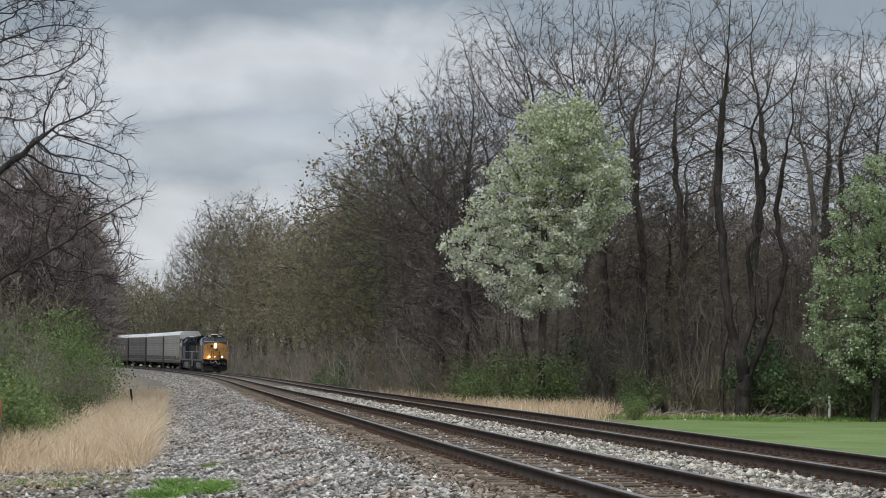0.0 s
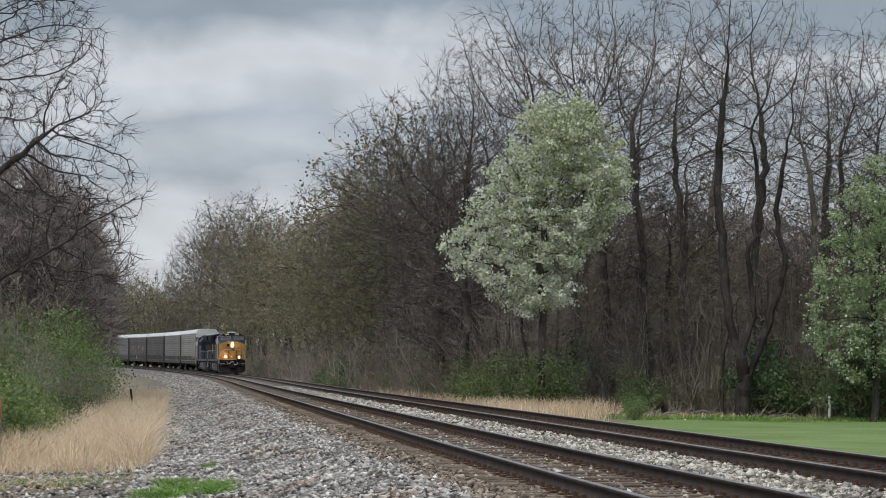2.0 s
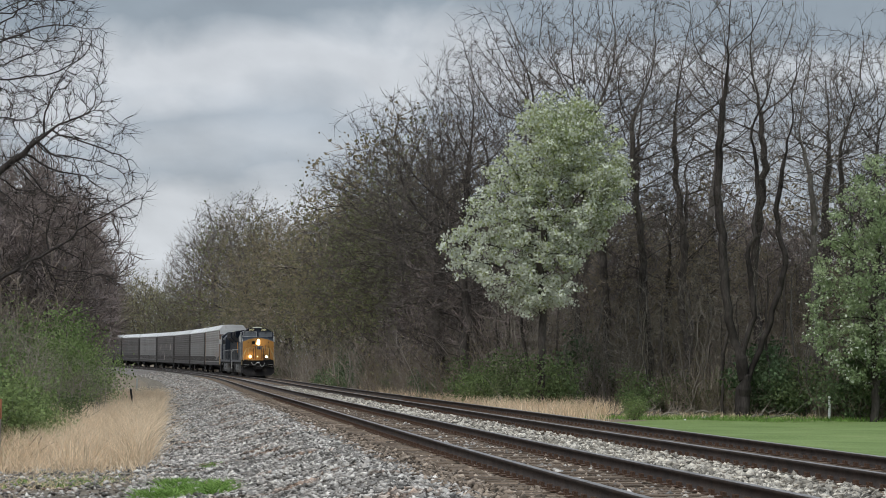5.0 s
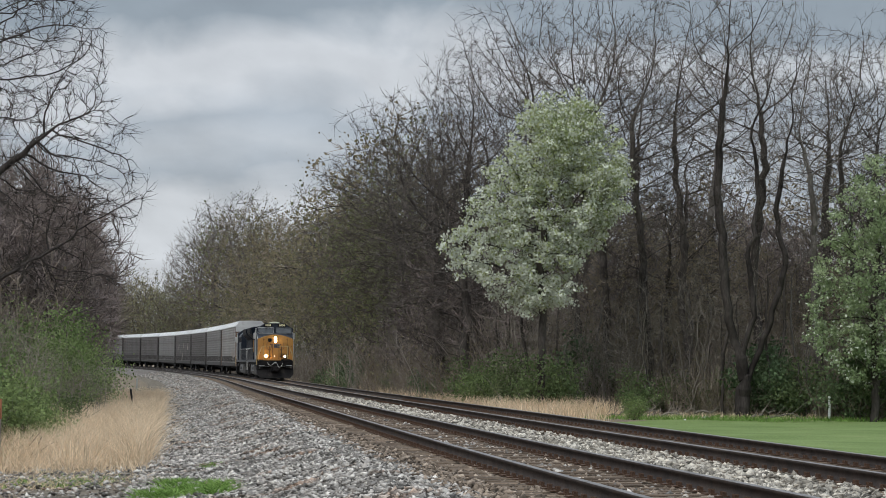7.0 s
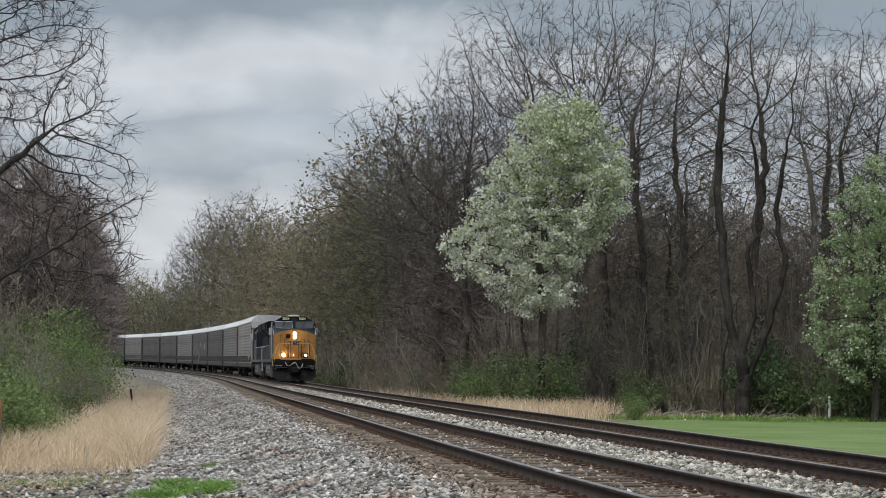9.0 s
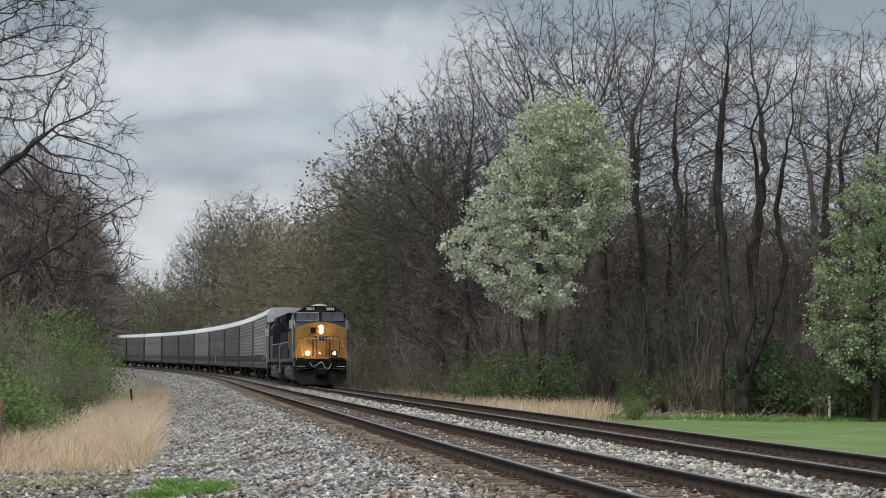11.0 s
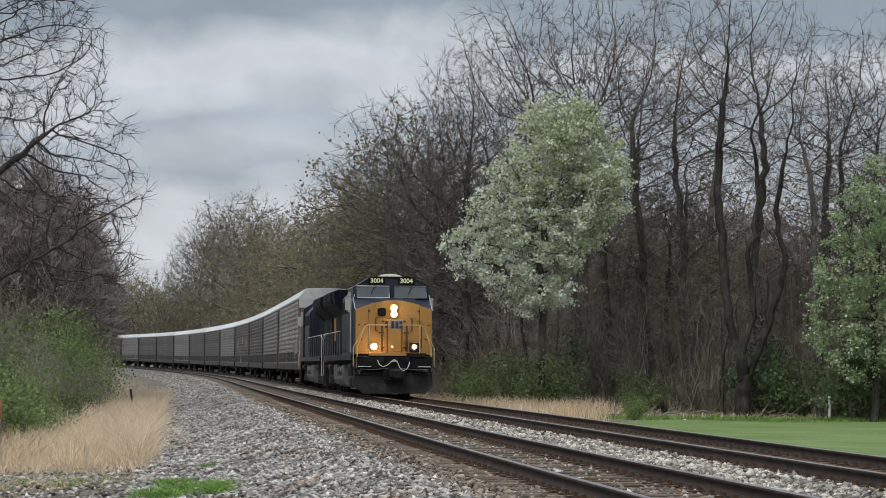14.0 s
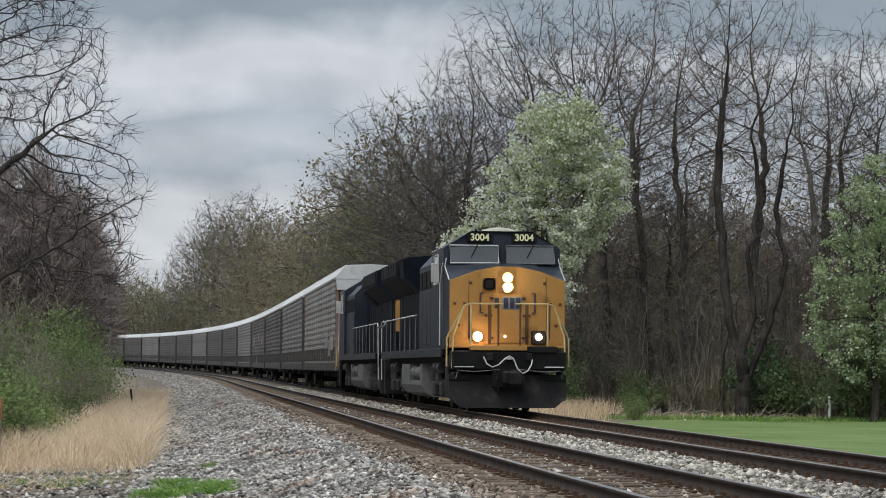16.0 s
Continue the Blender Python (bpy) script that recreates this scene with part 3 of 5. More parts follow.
def grow(rng, stems, lobes, count, step, kill, reach, up=0.08, wander=0.14, keep_on=0.45):
    """Limbs that branch towards free space inside the lobes of the crown."""
    P, parent = [], []
    for line in stems:
        line = [np.array(q, float) for q in line]
        last = -1
        if P:
            d = np.linalg.norm(np.array(P) - line[0], axis=1)
            last = int(d.argmin()) if d.min() < 0.8 else -1
        for q0, q1 in zip(line[:-1], line[1:]):
            m = max(int(np.linalg.norm(q1 - q0) / step), 1)
            for k in range(m + (last < 0)):
                f = (k + (last >= 0)) / m
                P.append(q0 * (1 - f) + q1 * f + rng.normal(0, 0.10 * step, 3))
                parent.append(last)
                last = len(P) - 1
    size = np.array([l[3] * l[4] * l[5] for l in lobes])
    which = rng.choice(len(lobes), count, p=size / size.sum())
    L = np.array(lobes)[which]
    A = L[:, :3] + unit(rng.normal(0, 1, (count, 3))) * rng.random((count, 1)) ** 0.4 * L[:, 3:]
    P = np.array(P)
    d = np.linalg.norm(A[:, None] - P[None], axis=2)
    near, dist = d.argmin(1), d.min(1)
    kids = np.zeros(len(P), int)
    way_of = np.array([unit(P[i] - P[q]) if q >= 0 else (0, 0, 1.0) for i, q in enumerate(parent)])
    for _ in range(220):
        act = (dist < reach) & (kids[near] < 3)
        if not act.any():
            if reach > 30 or not (kids[near] < 3).any():
                break
            reach *= 1.4
            continue
        pull = np.zeros_like(P)
        np.add.at(pull, near[act], (A[act] - P[near[act]]) / dist[act][:, None])
        ids = np.unique(near[act])
        way = unit(unit(pull[ids]) + keep_on * way_of[ids] + rng.normal(0, wander, (len(ids), 3)) + (0, 0, up))
        new_p = P[ids] + way * step
        kids[ids] += 1
        k0 = len(P)
        P, way_of = np.concatenate([P, new_p]), np.concatenate([way_of, way])
        kids = np.concatenate([kids, np.zeros(len(ids), int)])
        parent += ids.tolist()
        d = np.linalg.norm(A[:, None] - new_p[None], axis=2)
        j = d.argmin(1)
        dm = d[np.arange(len(A)), j]
        near, dist = np.where(dm < dist, j + k0, near), np.minimum(dm, dist)
        keep = dist > kill
        A, near, dist = A[keep], near[keep], dist[keep]
        if not len(A):
            break
    return P, np.array(parent)


def limb_mesh(P, parent, trunk_r, tip_r):
    """Tapered round limbs whose cross-sections add up towards the trunk."""
    n_ = len(P)
    leafy = np.ones(n_, bool)
    leafy[parent[parent >= 0]] = False
    power = math.log(max(leafy.sum(), 3) / max((parent < 0).sum(), 1)) / math.log(trunk_r / tip_r)
    load = np.where(leafy, 1.0, 0.0)
    main = np.full(n_, -1)
    for i in range(n_ - 1, -1, -1):
        p = parent[i]
        if p >= 0:
            load[p] += load[i]
            if main[p] < 0 or load[i] > load[main[p]]:
                main[p] = i
    r = tip_r * load ** (1 / power)
    c = np.nonzero(parent >= 0)[0]
    p = parent[c]
    way = np.zeros((n_, 3))
    way[c] = unit(P[c] - P[p])
    way[parent < 0] = (0, 0, 1)
    T = way.copy()
    has = main >= 0
    T[has] = unit(way[has] + way[main[has]])
    on = main[p] == c
    T0, r0 = np.where(on[:, None], T[p], way[c]), np.where(on, r[p], np.minimum(r[p], r[c] * 1.2))
    verts, faces, base = [], [], 0
    for sel, k in ((r[c] > 0.07, 8), (r[c] <= 0.07, 3)):
        if not sel.any():
            continue
        a = np.arange(k) * 2 * np.pi / k
        rings = []
        for Q, t, rad in ((P[p[sel]], T0[sel], r0[sel]), (P[c[sel]], T[c[sel]], r[c[sel]])):
            u = unit(np.cross(t, (0.31, 0.93, 0.11)))
            w = np.cross(t, u)
            rings.append(Q[:, None] + rad[:, None, None] * (np.cos(a)[None, :, None] * u[:, None] + np.sin(a)[None, :, None] * w[:, None]))
        v = np.concatenate(rings, 1)
        m = len(v)
        j = np.arange(k)
        f = np.stack([j, (j + 1) % k, (j + 1) % k + k, j + k], -1)[None] + 2 * k * np.arange(m)[:, None, None] + base
        verts.append(v.reshape(-1, 3))
        faces.append(f.reshape(-1, 4))
        base += 2 * k * m
    return np.concatenate(verts), np.concatenate(faces), r, way


def twig_mesh(rng, P, way, per, length, width):
    """Thin curved twigs round the ends of the limbs."""
    n_ = len(P) * per
    p, d = np.repeat(P, per, 0), np.repeat(way, per, 0)
    d = unit(d + rng.normal(0, 0.55, (n_, 3)))
    ln = length * rng.uniform(0.4, 1.25, (n_, 1))
    mid = p + d * ln * 0.5
    end = mid + unit(d + rng.normal(0, 0.35, (n_, 3)) + (0, 0, 0.2)) * ln * 0.5
    s = unit(np.cross(d, rng.normal(0, 1, (n_, 3)))) * width
    v = np.stack([p - s, p + s, mid + s * 0.6, mid - s * 0.6, end], 1).reshape(-1, 3)
    k = 5 * np.arange(n_)[:, None]
    f = np.concatenate([np.array([(0, 1, 2)]) + k, np.array([(0, 2, 3)]) + k, np.array([(3, 2, 4)]) + k])
    return v, f, np.concatenate([end, mid])


def crown_lobes(rng, height, base, radius, lobes):
    """Uneven lobes that fill an egg-shaped crown."""
    out = []
    for k in range(lobes):
        f = (k + rng.random()) / lobes
        z = base + (height - base) * (0.12 + 0.76 * f)
        wide = radius * math.sqrt(max(1 - (2 * f - 0.9) ** 2, 0.12))
        a = k * 2.4 + rng.uniform(-0.5, 0.5)
        rr = wide * rng.uniform(0.5, 0.68)
        out.append((math.cos(a) * wide * 0.5, math.sin(a) * wide * 0.5, z, rr, rr, min(rr, (height - base) * 0.3) * rng.uniform(0.9, 1.3)))
    return out


def bare_tree(seed, height, trunk_r, base, radius, count=900, step=0.42, bark=None, twig_mat=None, bud=None, twigs=3, twig=0.7, width=0.007,
              forks=1, bud_size=0.08, up=0.08, tip=0.007, lobes=8, spread=0.12, wander=0.14, stems=None, shape=None, per=1, buds=(0.14, 1.0)):
    """A tree of wandering limbs under a lobed crown."""
    rng = np.random.default_rng(seed)
    root = tagged(new("tree"), "", "tree")
    if stems is None:
        stems = []
        for k in range(forks):
            a, lean = rng.uniform(0, 6.28), spread * (0.4 if forks == 1 else 1.0)
            h = base + (height - base) * (0.45 if forks == 1 else rng.uniform(0.25, 0.5))
            low = 0.22 * base if k else -0.4
            q = [(rng.normal(0, 0.05), rng.normal(0, 0.05), low)]
            for m in range(1, 6):
                f = m / 5
                q.append((math.cos(a) * lean * h * f + rng.normal(0, 0.022 * h ** 0.8), math.sin(a) * lean * h * f + rng.normal(0, 0.022 * h ** 0.8), low + (h - low) * f))
            stems.append(q)
    P, parent = grow(rng, stems, shape or crown_lobes(rng, height, base, radius, lobes), count, step, step * 1.25, step * 7, up, wander)
    v, f, r, way = limb_mesh(P, parent, trunk_r, tip)
    part("trunk", raw_mesh("trunk", v, f, bark or M_BARK, True), root)
    thin = (r < tip * 2.6) & (P[:, 2] > base * 0.5)
    tv, tf, ends = twig_mesh(rng, P[thin], way[thin], twigs, twig, width)
    part("crown", raw_mesh("crown", tv, tf, twig_mat or M_DARKTWIG), root)
    FULL[root.name] = float(np.percentile(ends[:, 2], 99))
    if bud:
        v, f = leaf_tris(ends[rng.random(len(ends)) < buds[1]], bud_size, rng, buds[0], per)
        part("foliage", raw_mesh("foliage", v, f, bud), root)
    return root


def place(proto, x, y, turn, size, label, group="", category="tree", kind=""):
    m = pose(x, y, float(ground_z(x, y)), 0, 0, turn)
    ob = copy_thing(proto, m)
    ob.scale = (size, size, size)
    return tagged(ob, label, category, group, kind)


def shrub(seed, r, h, leaf, count, size, stems=9, flare=0.8, name="shrub", stem_mat=None):
    """A leafy shrub: stems, and leaves in uneven clumps."""
    rng = np.random.default_rng(seed)
    root = tagged(new(name), "", "shrub")
    w = Wood(seed + 50)
    clumps = []
    for _ in range(stems):
        a, lean = rng.uniform(0, 6.28), rng.uniform(0.1, flare)
        pts = w.limb((rng.normal(0, r * 0.2), rng.normal(0, r * 0.2), -0.1), (math.cos(a) * lean, math.sin(a) * lean, 1), h * rng.uniform(0.7, 1.1), 0.02, 0.006, 5, 3, 0.2, 0.02)
        w.spray(pts[1:], 14, 0.5 * h ** 0.5, 0.006)
        clumps += pts[2:]
    clumps = np.array(clumps + list(w.tips))
    sel = clumps[rng.integers(0, len(clumps), count)]
    v, f = leaf_tris(sel, size, rng, 0.16 * r ** 0.5)
    v[:, 2] = np.maximum(v[:, 2], 0.02)
    part("stem_tangle", w.limbs.mesh("stem_tangle", stem_mat or M_BARK), root)
    part("crown", slivers("crown", w.twigs, stem_mat or M_TWIG), root)
    part("foliage", raw_mesh("foliage", v, f, leaf), root)
    return root


def thicket(seed, r, h, material, canes=38, leaf=None):
    """A leafless tangle of thin upright canes and twigs."""
    rng = np.random.default_rng(seed)
    root = tagged(new("thicket"), "", "thicket")
    w = Wood(seed + 80)
    for _ in range(canes):
        a, d = rng.uniform(0, 6.28), r * math.sqrt(rng.random())
        hh = h * rng.uniform(0.45, 1.1)
        pts = w.limb((d * math.cos(a), d * math.sin(a), -0.2), (rng.normal(0, 0.25), rng.normal(0, 0.25), 1), hh, 0.022, 0.006, 4, 3, 0.18, 0.03)
        w.spray(pts, 20, 0.9, 0.010)
    part("cane_tangle", w.limbs.mesh("cane_tangle", material), root)
    part("crown", slivers("crown", w.twigs, material), root)
    if leaf:
        pick = np.array(w.tips)[rng.integers(0, len(w.tips), 500)]
        v, f = leaf_tris(pick, 0.08, rng, 0.1)
        part("foliage", raw_mesh("foliage", v, f, leaf), root)
    return root


def away(ob):
    """Removes a pattern tree after its copies are placed."""
    for o in (*ob.children_recursive, ob):
        bpy.data.objects.remove(o)


TALL = [bare_tree(11, 20, 0.20, 6.5, 4.4, 950, up=0.22, lobes=10, twigs=4, width=0.009), bare_tree(12, 20, 0.17, 7.5, 3.6, 850, up=0.26, lobes=10, twigs=4, width=0.009),
        bare_tree(13, 20, 0.18, 6.0, 4.4, 950, forks=2, up=0.22, lobes=10, twigs=4, width=0.009), bare_tree(14, 20, 0.17, 5.5, 4.4, 950, forks=3, up=0.22, spread=0.16, lobes=10, twigs=4, width=0.009)]
GREY = [bare_tree(21, 20, 0.16, 7.0, 3.8, 800, bark=M_GREYBARK, up=0.24), bare_tree(22, 20, 0.14, 6.0, 3.4, 800, bark=M_GREYBARK, up=0.26)]
LEFTOAK = [bare_tree(34, 14, 0.22, 2.5, 4.0, 2600, 0.26, M_DARKBARK, M_DARKBARK, width=0.008, tip=0.0085, twig=0.6, twigs=4, up=0.0, wander=0.2,
                     stems=[[(0, 0, -0.4), (0.2, 0.1, 3.0), (0.0, 0, 6.0), (0.5, 0.1, 9.0), (0.6, 0, 12.0)], [(0.2, 0.1, 3.0), (1.1, 0.3, 4.3), (2.3, 0.2, 5.0)], [(0, 0, 5.6), (1.0, -0.4, 7.2), (2.2, -0.3, 8.2)]],
                     shape=[(2.0, 0, 10.2, 2.3, 2.4, 2.4), (2.9, 0, 6.7, 2.4, 2.2, 1.6), (1.2, 0, 12.6, 2.1, 2.4, 2.0), (2.2, 0, 4.5, 2.2, 1.8, 0.9), (2.4, 0.2, 8.4, 2.4, 2.0, 1.5), (-2.0, 0, 9.0, 2.6, 2.4, 4.0)])]
STEMS = [bare_tree(33, 20, 0.33, 7.0, 3.0, 900, bark=M_DARKBARK, up=0.14, wander=0.2,
                   stems=[[(0, 0, -0.4), (0.1, 0, 1.3), (0.0, 0, 2.6), (-0.55, 0.1, 4.2), (-0.75, 0, 7.0), (-1.0, 0.2, 10.0), (-0.8, 0.1, 13.5)],
                          [(0.0, 0, 2.6), (0.55, -0.2, 4.4), (0.35, 0, 7.0), (0.8, 0.1, 9.5), (0.5, 0, 12.5)], [(0.1, 0, 1.3), (0.65, 0.2, 2.6), (1.3, 0.2, 4.2), (1.9, 0, 6.6), (1.5, 0.2, 9.0), (2.0, 0, 12.0)]],
                   shape=[(-1.2, 0, 13.5, 2.0, 2.0, 4.0), (-0.9, 0, 17.0, 1.7, 1.7, 3.0), (0.7, 0.3, 14.0, 1.6, 1.8, 4.0), (2.2, 0, 12.5, 2.0, 2.0, 4.5), (1.8, 0, 16.5, 1.6, 1.6, 3.0), (0.2, 0, 8.0, 2.6, 1.8, 2.0)])]
WIDEOAK = [bare_tree(31, 17, 0.32, 2.0, 6.6, 1500, twigs=4, twig=0.8, width=0.009, up=0.03, lobes=13), bare_tree(32, 17, 0.28, 2.2, 6.0, 1400, twigs=4, twig=0.8, width=0.009, up=0.03, lobes=12)]
BUD = dict(twigs=5, twig=0.8, width=0.010, up=0.05, lobes=11, per=2, buds=(0.10, 0.8))
BUDDING = [bare_tree(41, 15, 0.20, 1.2, 4.6, 750, 0.5, twig_mat=M_REDTWIG, bud=M_BROWNBUD, bud_size=0.075, **BUD), bare_tree(42, 15, 0.16, 1.0, 4.2, 700, 0.5, twig_mat=M_REDTWIG, bud=M_BUD, bud_size=0.075, **BUD),
           bare_tree(43, 15, 0.18, 1.4, 4.2, 700, 0.5, bud=M_OLIVE, bud_size=0.075, **BUD)]
FAR = dict(twigs=5, twig=1.2, width=0.02, up=0.05, lobes=9, per=1, buds=(0.14, 1.0), tip=0.014)
FARBUD = [bare_tree(44, 15, 0.20, 0.8, 4.8, 330, 0.8, twig_mat=M_REDTWIG, bud=M_BROWNBUD, bud_size=0.125, **FAR), bare_tree(45, 15, 0.18, 0.8, 4.4, 330, 0.8, bud=M_BUD, bud_size=0.125, **FAR),
          bare_tree(46, 15, 0.18, 0.8, 4.4, 330, 0.8, bud=M_OLIVE, bud_size=0.125, **FAR)]
FARBARE = [bare_tree(47, 18, 0.22, 5.0, 4.6, 480, 0.65, M_GREYBARK, twigs=4, twig=1.0, width=0.013, tip=0.016, up=0.1), bare_tree(48, 18, 0.20, 5.5, 4.0, 450, 0.65, M_GREYBARK, twigs=4, twig=1.0, width=0.013, tip=0.016, up=0.12)]
POLES = [bare_tree(51, 9, 0.06, 2.6, 1.2, 170, 0.4, M_GREYBARK, forks=2, up=0.15, lobes=5), bare_tree(52, 11, 0.07, 4.0, 1.3, 190, 0.4, up=0.15, lobes=5),
         bare_tree(53, 8, 0.07, 1.2, 2.2, 330, 0.32, M_PALEBARK, M_PALEBARK, forks=4, spread=0.22, up=0.12, lobes=6)]
BR = dict(twig_mat=M_BRUSHTWIG, spread=0.22, twigs=6, twig=0.8, width=0.012, up=0.06)
BRUSH = [bare_tree(55, 7, 0.10, 0.5, 3.0, 800, 0.36, forks=3, lobes=11, **BR), bare_tree(56, 6, 0.08, 0.4, 2.8, 700, 0.36, forks=4, lobes=10, **BR)]
TANGLE = [thicket(61, 2.2, 4.2, M_REDTWIG), thicket(62, 2.4, 3.6, M_TWIG), thicket(63, 2.0, 3.4, M_REDTWIG, leaf=M_BUD)]
EVERGREEN = [shrub(71, 1.6, 2.3, M_DARKLEAF, 4200, 0.10), shrub(72, 1.3, 1.7, M_DARKLEAF, 2800, 0.09), shrub(75, 1.5, 2.2, M_MIDLEAF, 2600, 0.09)]
GREENSHRUB = [shrub(73, 1.2, 2.3, M_LEAF, 8500, 0.055, 12, 0.45), shrub(74, 1.2, 1.6, M_LEAF, 2600, 0.07)]

L_BARE = "tall leafless tree with grey-brown bark at the wood's edge"
L_GREY = "slender leafless tree with pale grey bark"
L_OAK = "broad-crowned leafless tree with dense dark twigs"
L_BUD = "tree in brown and olive spring bud"
L_BRUSH = "low many-stemmed leafless tree with reddish twigs"
L_POLE = "thin leafless sapling among the undergrowth"
L_TANGLE = "leafless reddish-brown tangle of canes and twigs"
L_DARK = "dark green shrub at the foot of the wood"
L_LEAFY = "fresh green leafy shrub in spring"
LENS, SKYLINE = 4408.0, 645.0


def label_of(proto):
    for group, label in ((TALL, L_BARE), (GREY, L_GREY), (WIDEOAK + LEFTOAK, L_OAK), (FARBARE, L_GREY), (BRUSH, L_BRUSH), (BUDDING, L_BUD), (FARBUD, L_BUD), (POLES, L_POLE), (STEMS, "large leafless tree with many dark stems from one base")):
        if proto in group:
            return label
    return L_TANGLE


def woods():
    rnd = random.Random(4)
    # the wood's edge: bearing, depth of its foot, and the lie of the tree tops
    bear = (150, 300, 330, 360, 400, 420, 440, 480, 520, 545, 570, 620, 640, 660, 690, 720, 760, 800, 850, 950, 1100, 1300, 1568, 1700)
    tops = (480, 452, 400, 372, 348, 348, 354, 372, 348, 328, 315, 286, 240, 195, 145, 112, 66, 50, 14, -10, -30, -20, 10, 10)
    far_bear = (150, 300, 360, 420, 480, 570, 680, 800, 950, 1100, 1300, 1568, 1700)
    far_foot = (560, 455, 405, 352, 298, 232, 168, 134, 118, 113, 111, 106, 104)
    foot = np.interp(bear, far_bear, far_foot)

    def tree_at(proto, u, back, share, group):
        y = float(np.interp(u, bear, foot)) + back
        x = (u - 784) / LENS * y
        if abs(offset_of(x, y)) < 5.5:
            x = float(line_x(y)) + 5.8
            u = x / y * LENS + 784
        top = max(float(np.interp(u + d, bear, tops)) for d in (-700 / y ** 0.5, -350 / y ** 0.5, 0))
        want = (SKYLINE - (top if u < 900 else float(np.interp(u, bear, tops)))) / LENS * y - float(ground_z(x, y)) + 1.2
        place(proto, x, y, rnd.uniform(0, 360), max(want * share / FULL[proto.name], 0.35), label_of(proto), group)

    def row(u0, u1, step, back, kinds, share, group="trees of the wood"):
        u = u0
        while u < u1:
            tree_at(rnd.choice(kinds), u + rnd.uniform(-0.4, 0.4) * step, back + rnd.uniform(-2.5, 2.5), rnd.uniform(*share), group)
            u += step

    # beyond the lawn: tall open crowns over a dense lower storey
    row(845, 1640, 84, 3, TALL + GREY, (0.9, 1.05))
    row(820, 1640, 150, 12, TALL + GREY, (0.85, 1.0))
    row(800, 1640, 60, 8, BUDDING[:1] + BRUSH, (0.32, 0.5))
    row(800, 1640, 50, 22, BUDDING[:2] + BRUSH, (0.38, 0.56))
    row(800, 1640, 54, 40, FARBUD[:2], (0.45, 0.62))
    place(STEMS[0], (1312 - 784) / LENS * 107, 107, 0, 1.0, label_of(STEMS[0]), "trees of the wood")
    # the large dark crown and its neighbours
    for u, back, k, share in ((785, -1, 0, 0.92), (720, 4, 1, 0.94), (850, 6, 0, 0.9), (660, 4, 0, 0.86)):
        tree_at(WIDEOAK[k], u, back, share, "trees of the wood")
    for u, y, k, size in ((1185, 119, 1, 0.76), (1120, 124, 0, 0.66), (1225, 127, 0, 0.62), (1490, 121, 1, 0.70), (1560, 118, 0, 0.72), (1410, 126, 1, 0.62), (830, 128, 1, 0.86)):
        place(WIDEOAK[k], (u - 784) / LENS * y, y, rnd.uniform(0, 360), size, L_OAK, "trees of the wood")
    row(760, 860, 50, 14, TALL[:2], (0.85, 1.0))
    # brown and olive trees along the line
    row(430, 740, 32, 4, BUDDING, (0.72, 0.95))
    row(440, 740, 27, 14, FARBUD, (0.8, 1.0))
    row(430, 760, 30, 26, FARBUD + FARBUD[1:] + GREY[:1], (0.8, 1.0))
    row(335, 455, 20, 6, FARBARE, (0.9, 1.05))
    row(335, 450, 19, 20, FARBARE, (0.95, 1.08))
    row(320, 470, 14, 14, FARBUD[1:], (0.45, 0.62))
    row(120, 350, 13, 5, FARBUD[1:], (0.68, 0.9))
    row(120, 350, 14, 30, FARBUD[1:], (0.75, 0.95))
    # undergrowth
    for back, step, size in ((0, 26, 0.75), (4, 27, 1.0), (9, 28, 1.25), (17, 48, 1.5), (28, 54, 1.8)):
        u = 330
        while u < 1650:
            y = float(np.interp(u, bear, foot)) + back + rnd.uniform(-1, 1)
            x = (u - 784) / LENS * y
            if abs(offset_of(x, y)) > 4.6:
                place(rnd.choice(TANGLE), x, y, rnd.uniform(0, 360), size * rnd.uniform(0.7, 1.1), L_TANGLE, "undergrowth of the wood", "thicket", "stuff")
            u += step * (0.6 if u < 700 else 1.0) * rnd.uniform(0.7, 1.3)
    for k in range(60):
        u = rnd.uniform(560, 1600)
        y = float(np.interp(u, bear, foot)) + rnd.uniform(-2, 2)
        place(rnd.choice(POLES), (u - 784) / LENS * y, y, rnd.uniform(0, 360), rnd.uniform(0.6, 1.1), L_POLE, "saplings of the wood")
    for k in range(9):
        u = rnd.choice((rnd.uniform(690, 760), rnd.uniform(1020, 1120), rnd.uniform(690, 740)))
        y = float(np.interp(u, bear, foot)) - rnd.uniform(0, 2)
        place(POLES[2], (u - 784) / LENS * y, y, rnd.uniform(0, 360), rnd.uniform(0.45, 0.75), "pale-stemmed bare sapling at the wood's edge", "saplings of the wood")
    for u, back, k, size in ((580, -6, 0, 0.8), (612, -6, 0, 1.15), (645, -6, 0, 1.0), (628, -7, 0, 0.9), (520, -1, 2, 1.0), (470, -1, 2, 1.0), (700, 0, 2, 0.7), (840, -2, 2, 1.0), (880, -3, 2, 1.1), (920, -4, 2, 1.0), (955, -7, 2, 1.0), (985, -6, 2, 0.9),
                             (1000, 1, 0, 1.2), (1130, -1, 2, 0.8), (1180, 1, 2, 0.7), (1235, 1, 2, 0.6), (1360, 0, 0, 1.1), (1390, 0, 0, 1.1), (1430, 0, 2, 1.0), (1500, 0, 0, 1.1), (1550, 0, 2, 1.2), (1290, 1, 2, 0.8), (780, 0, 0, 0.8), (1060, 2, 2, 0.9)):
        y = float(np.interp(u, bear, foot)) + back - 1
        x = (u - 784) / LENS * y
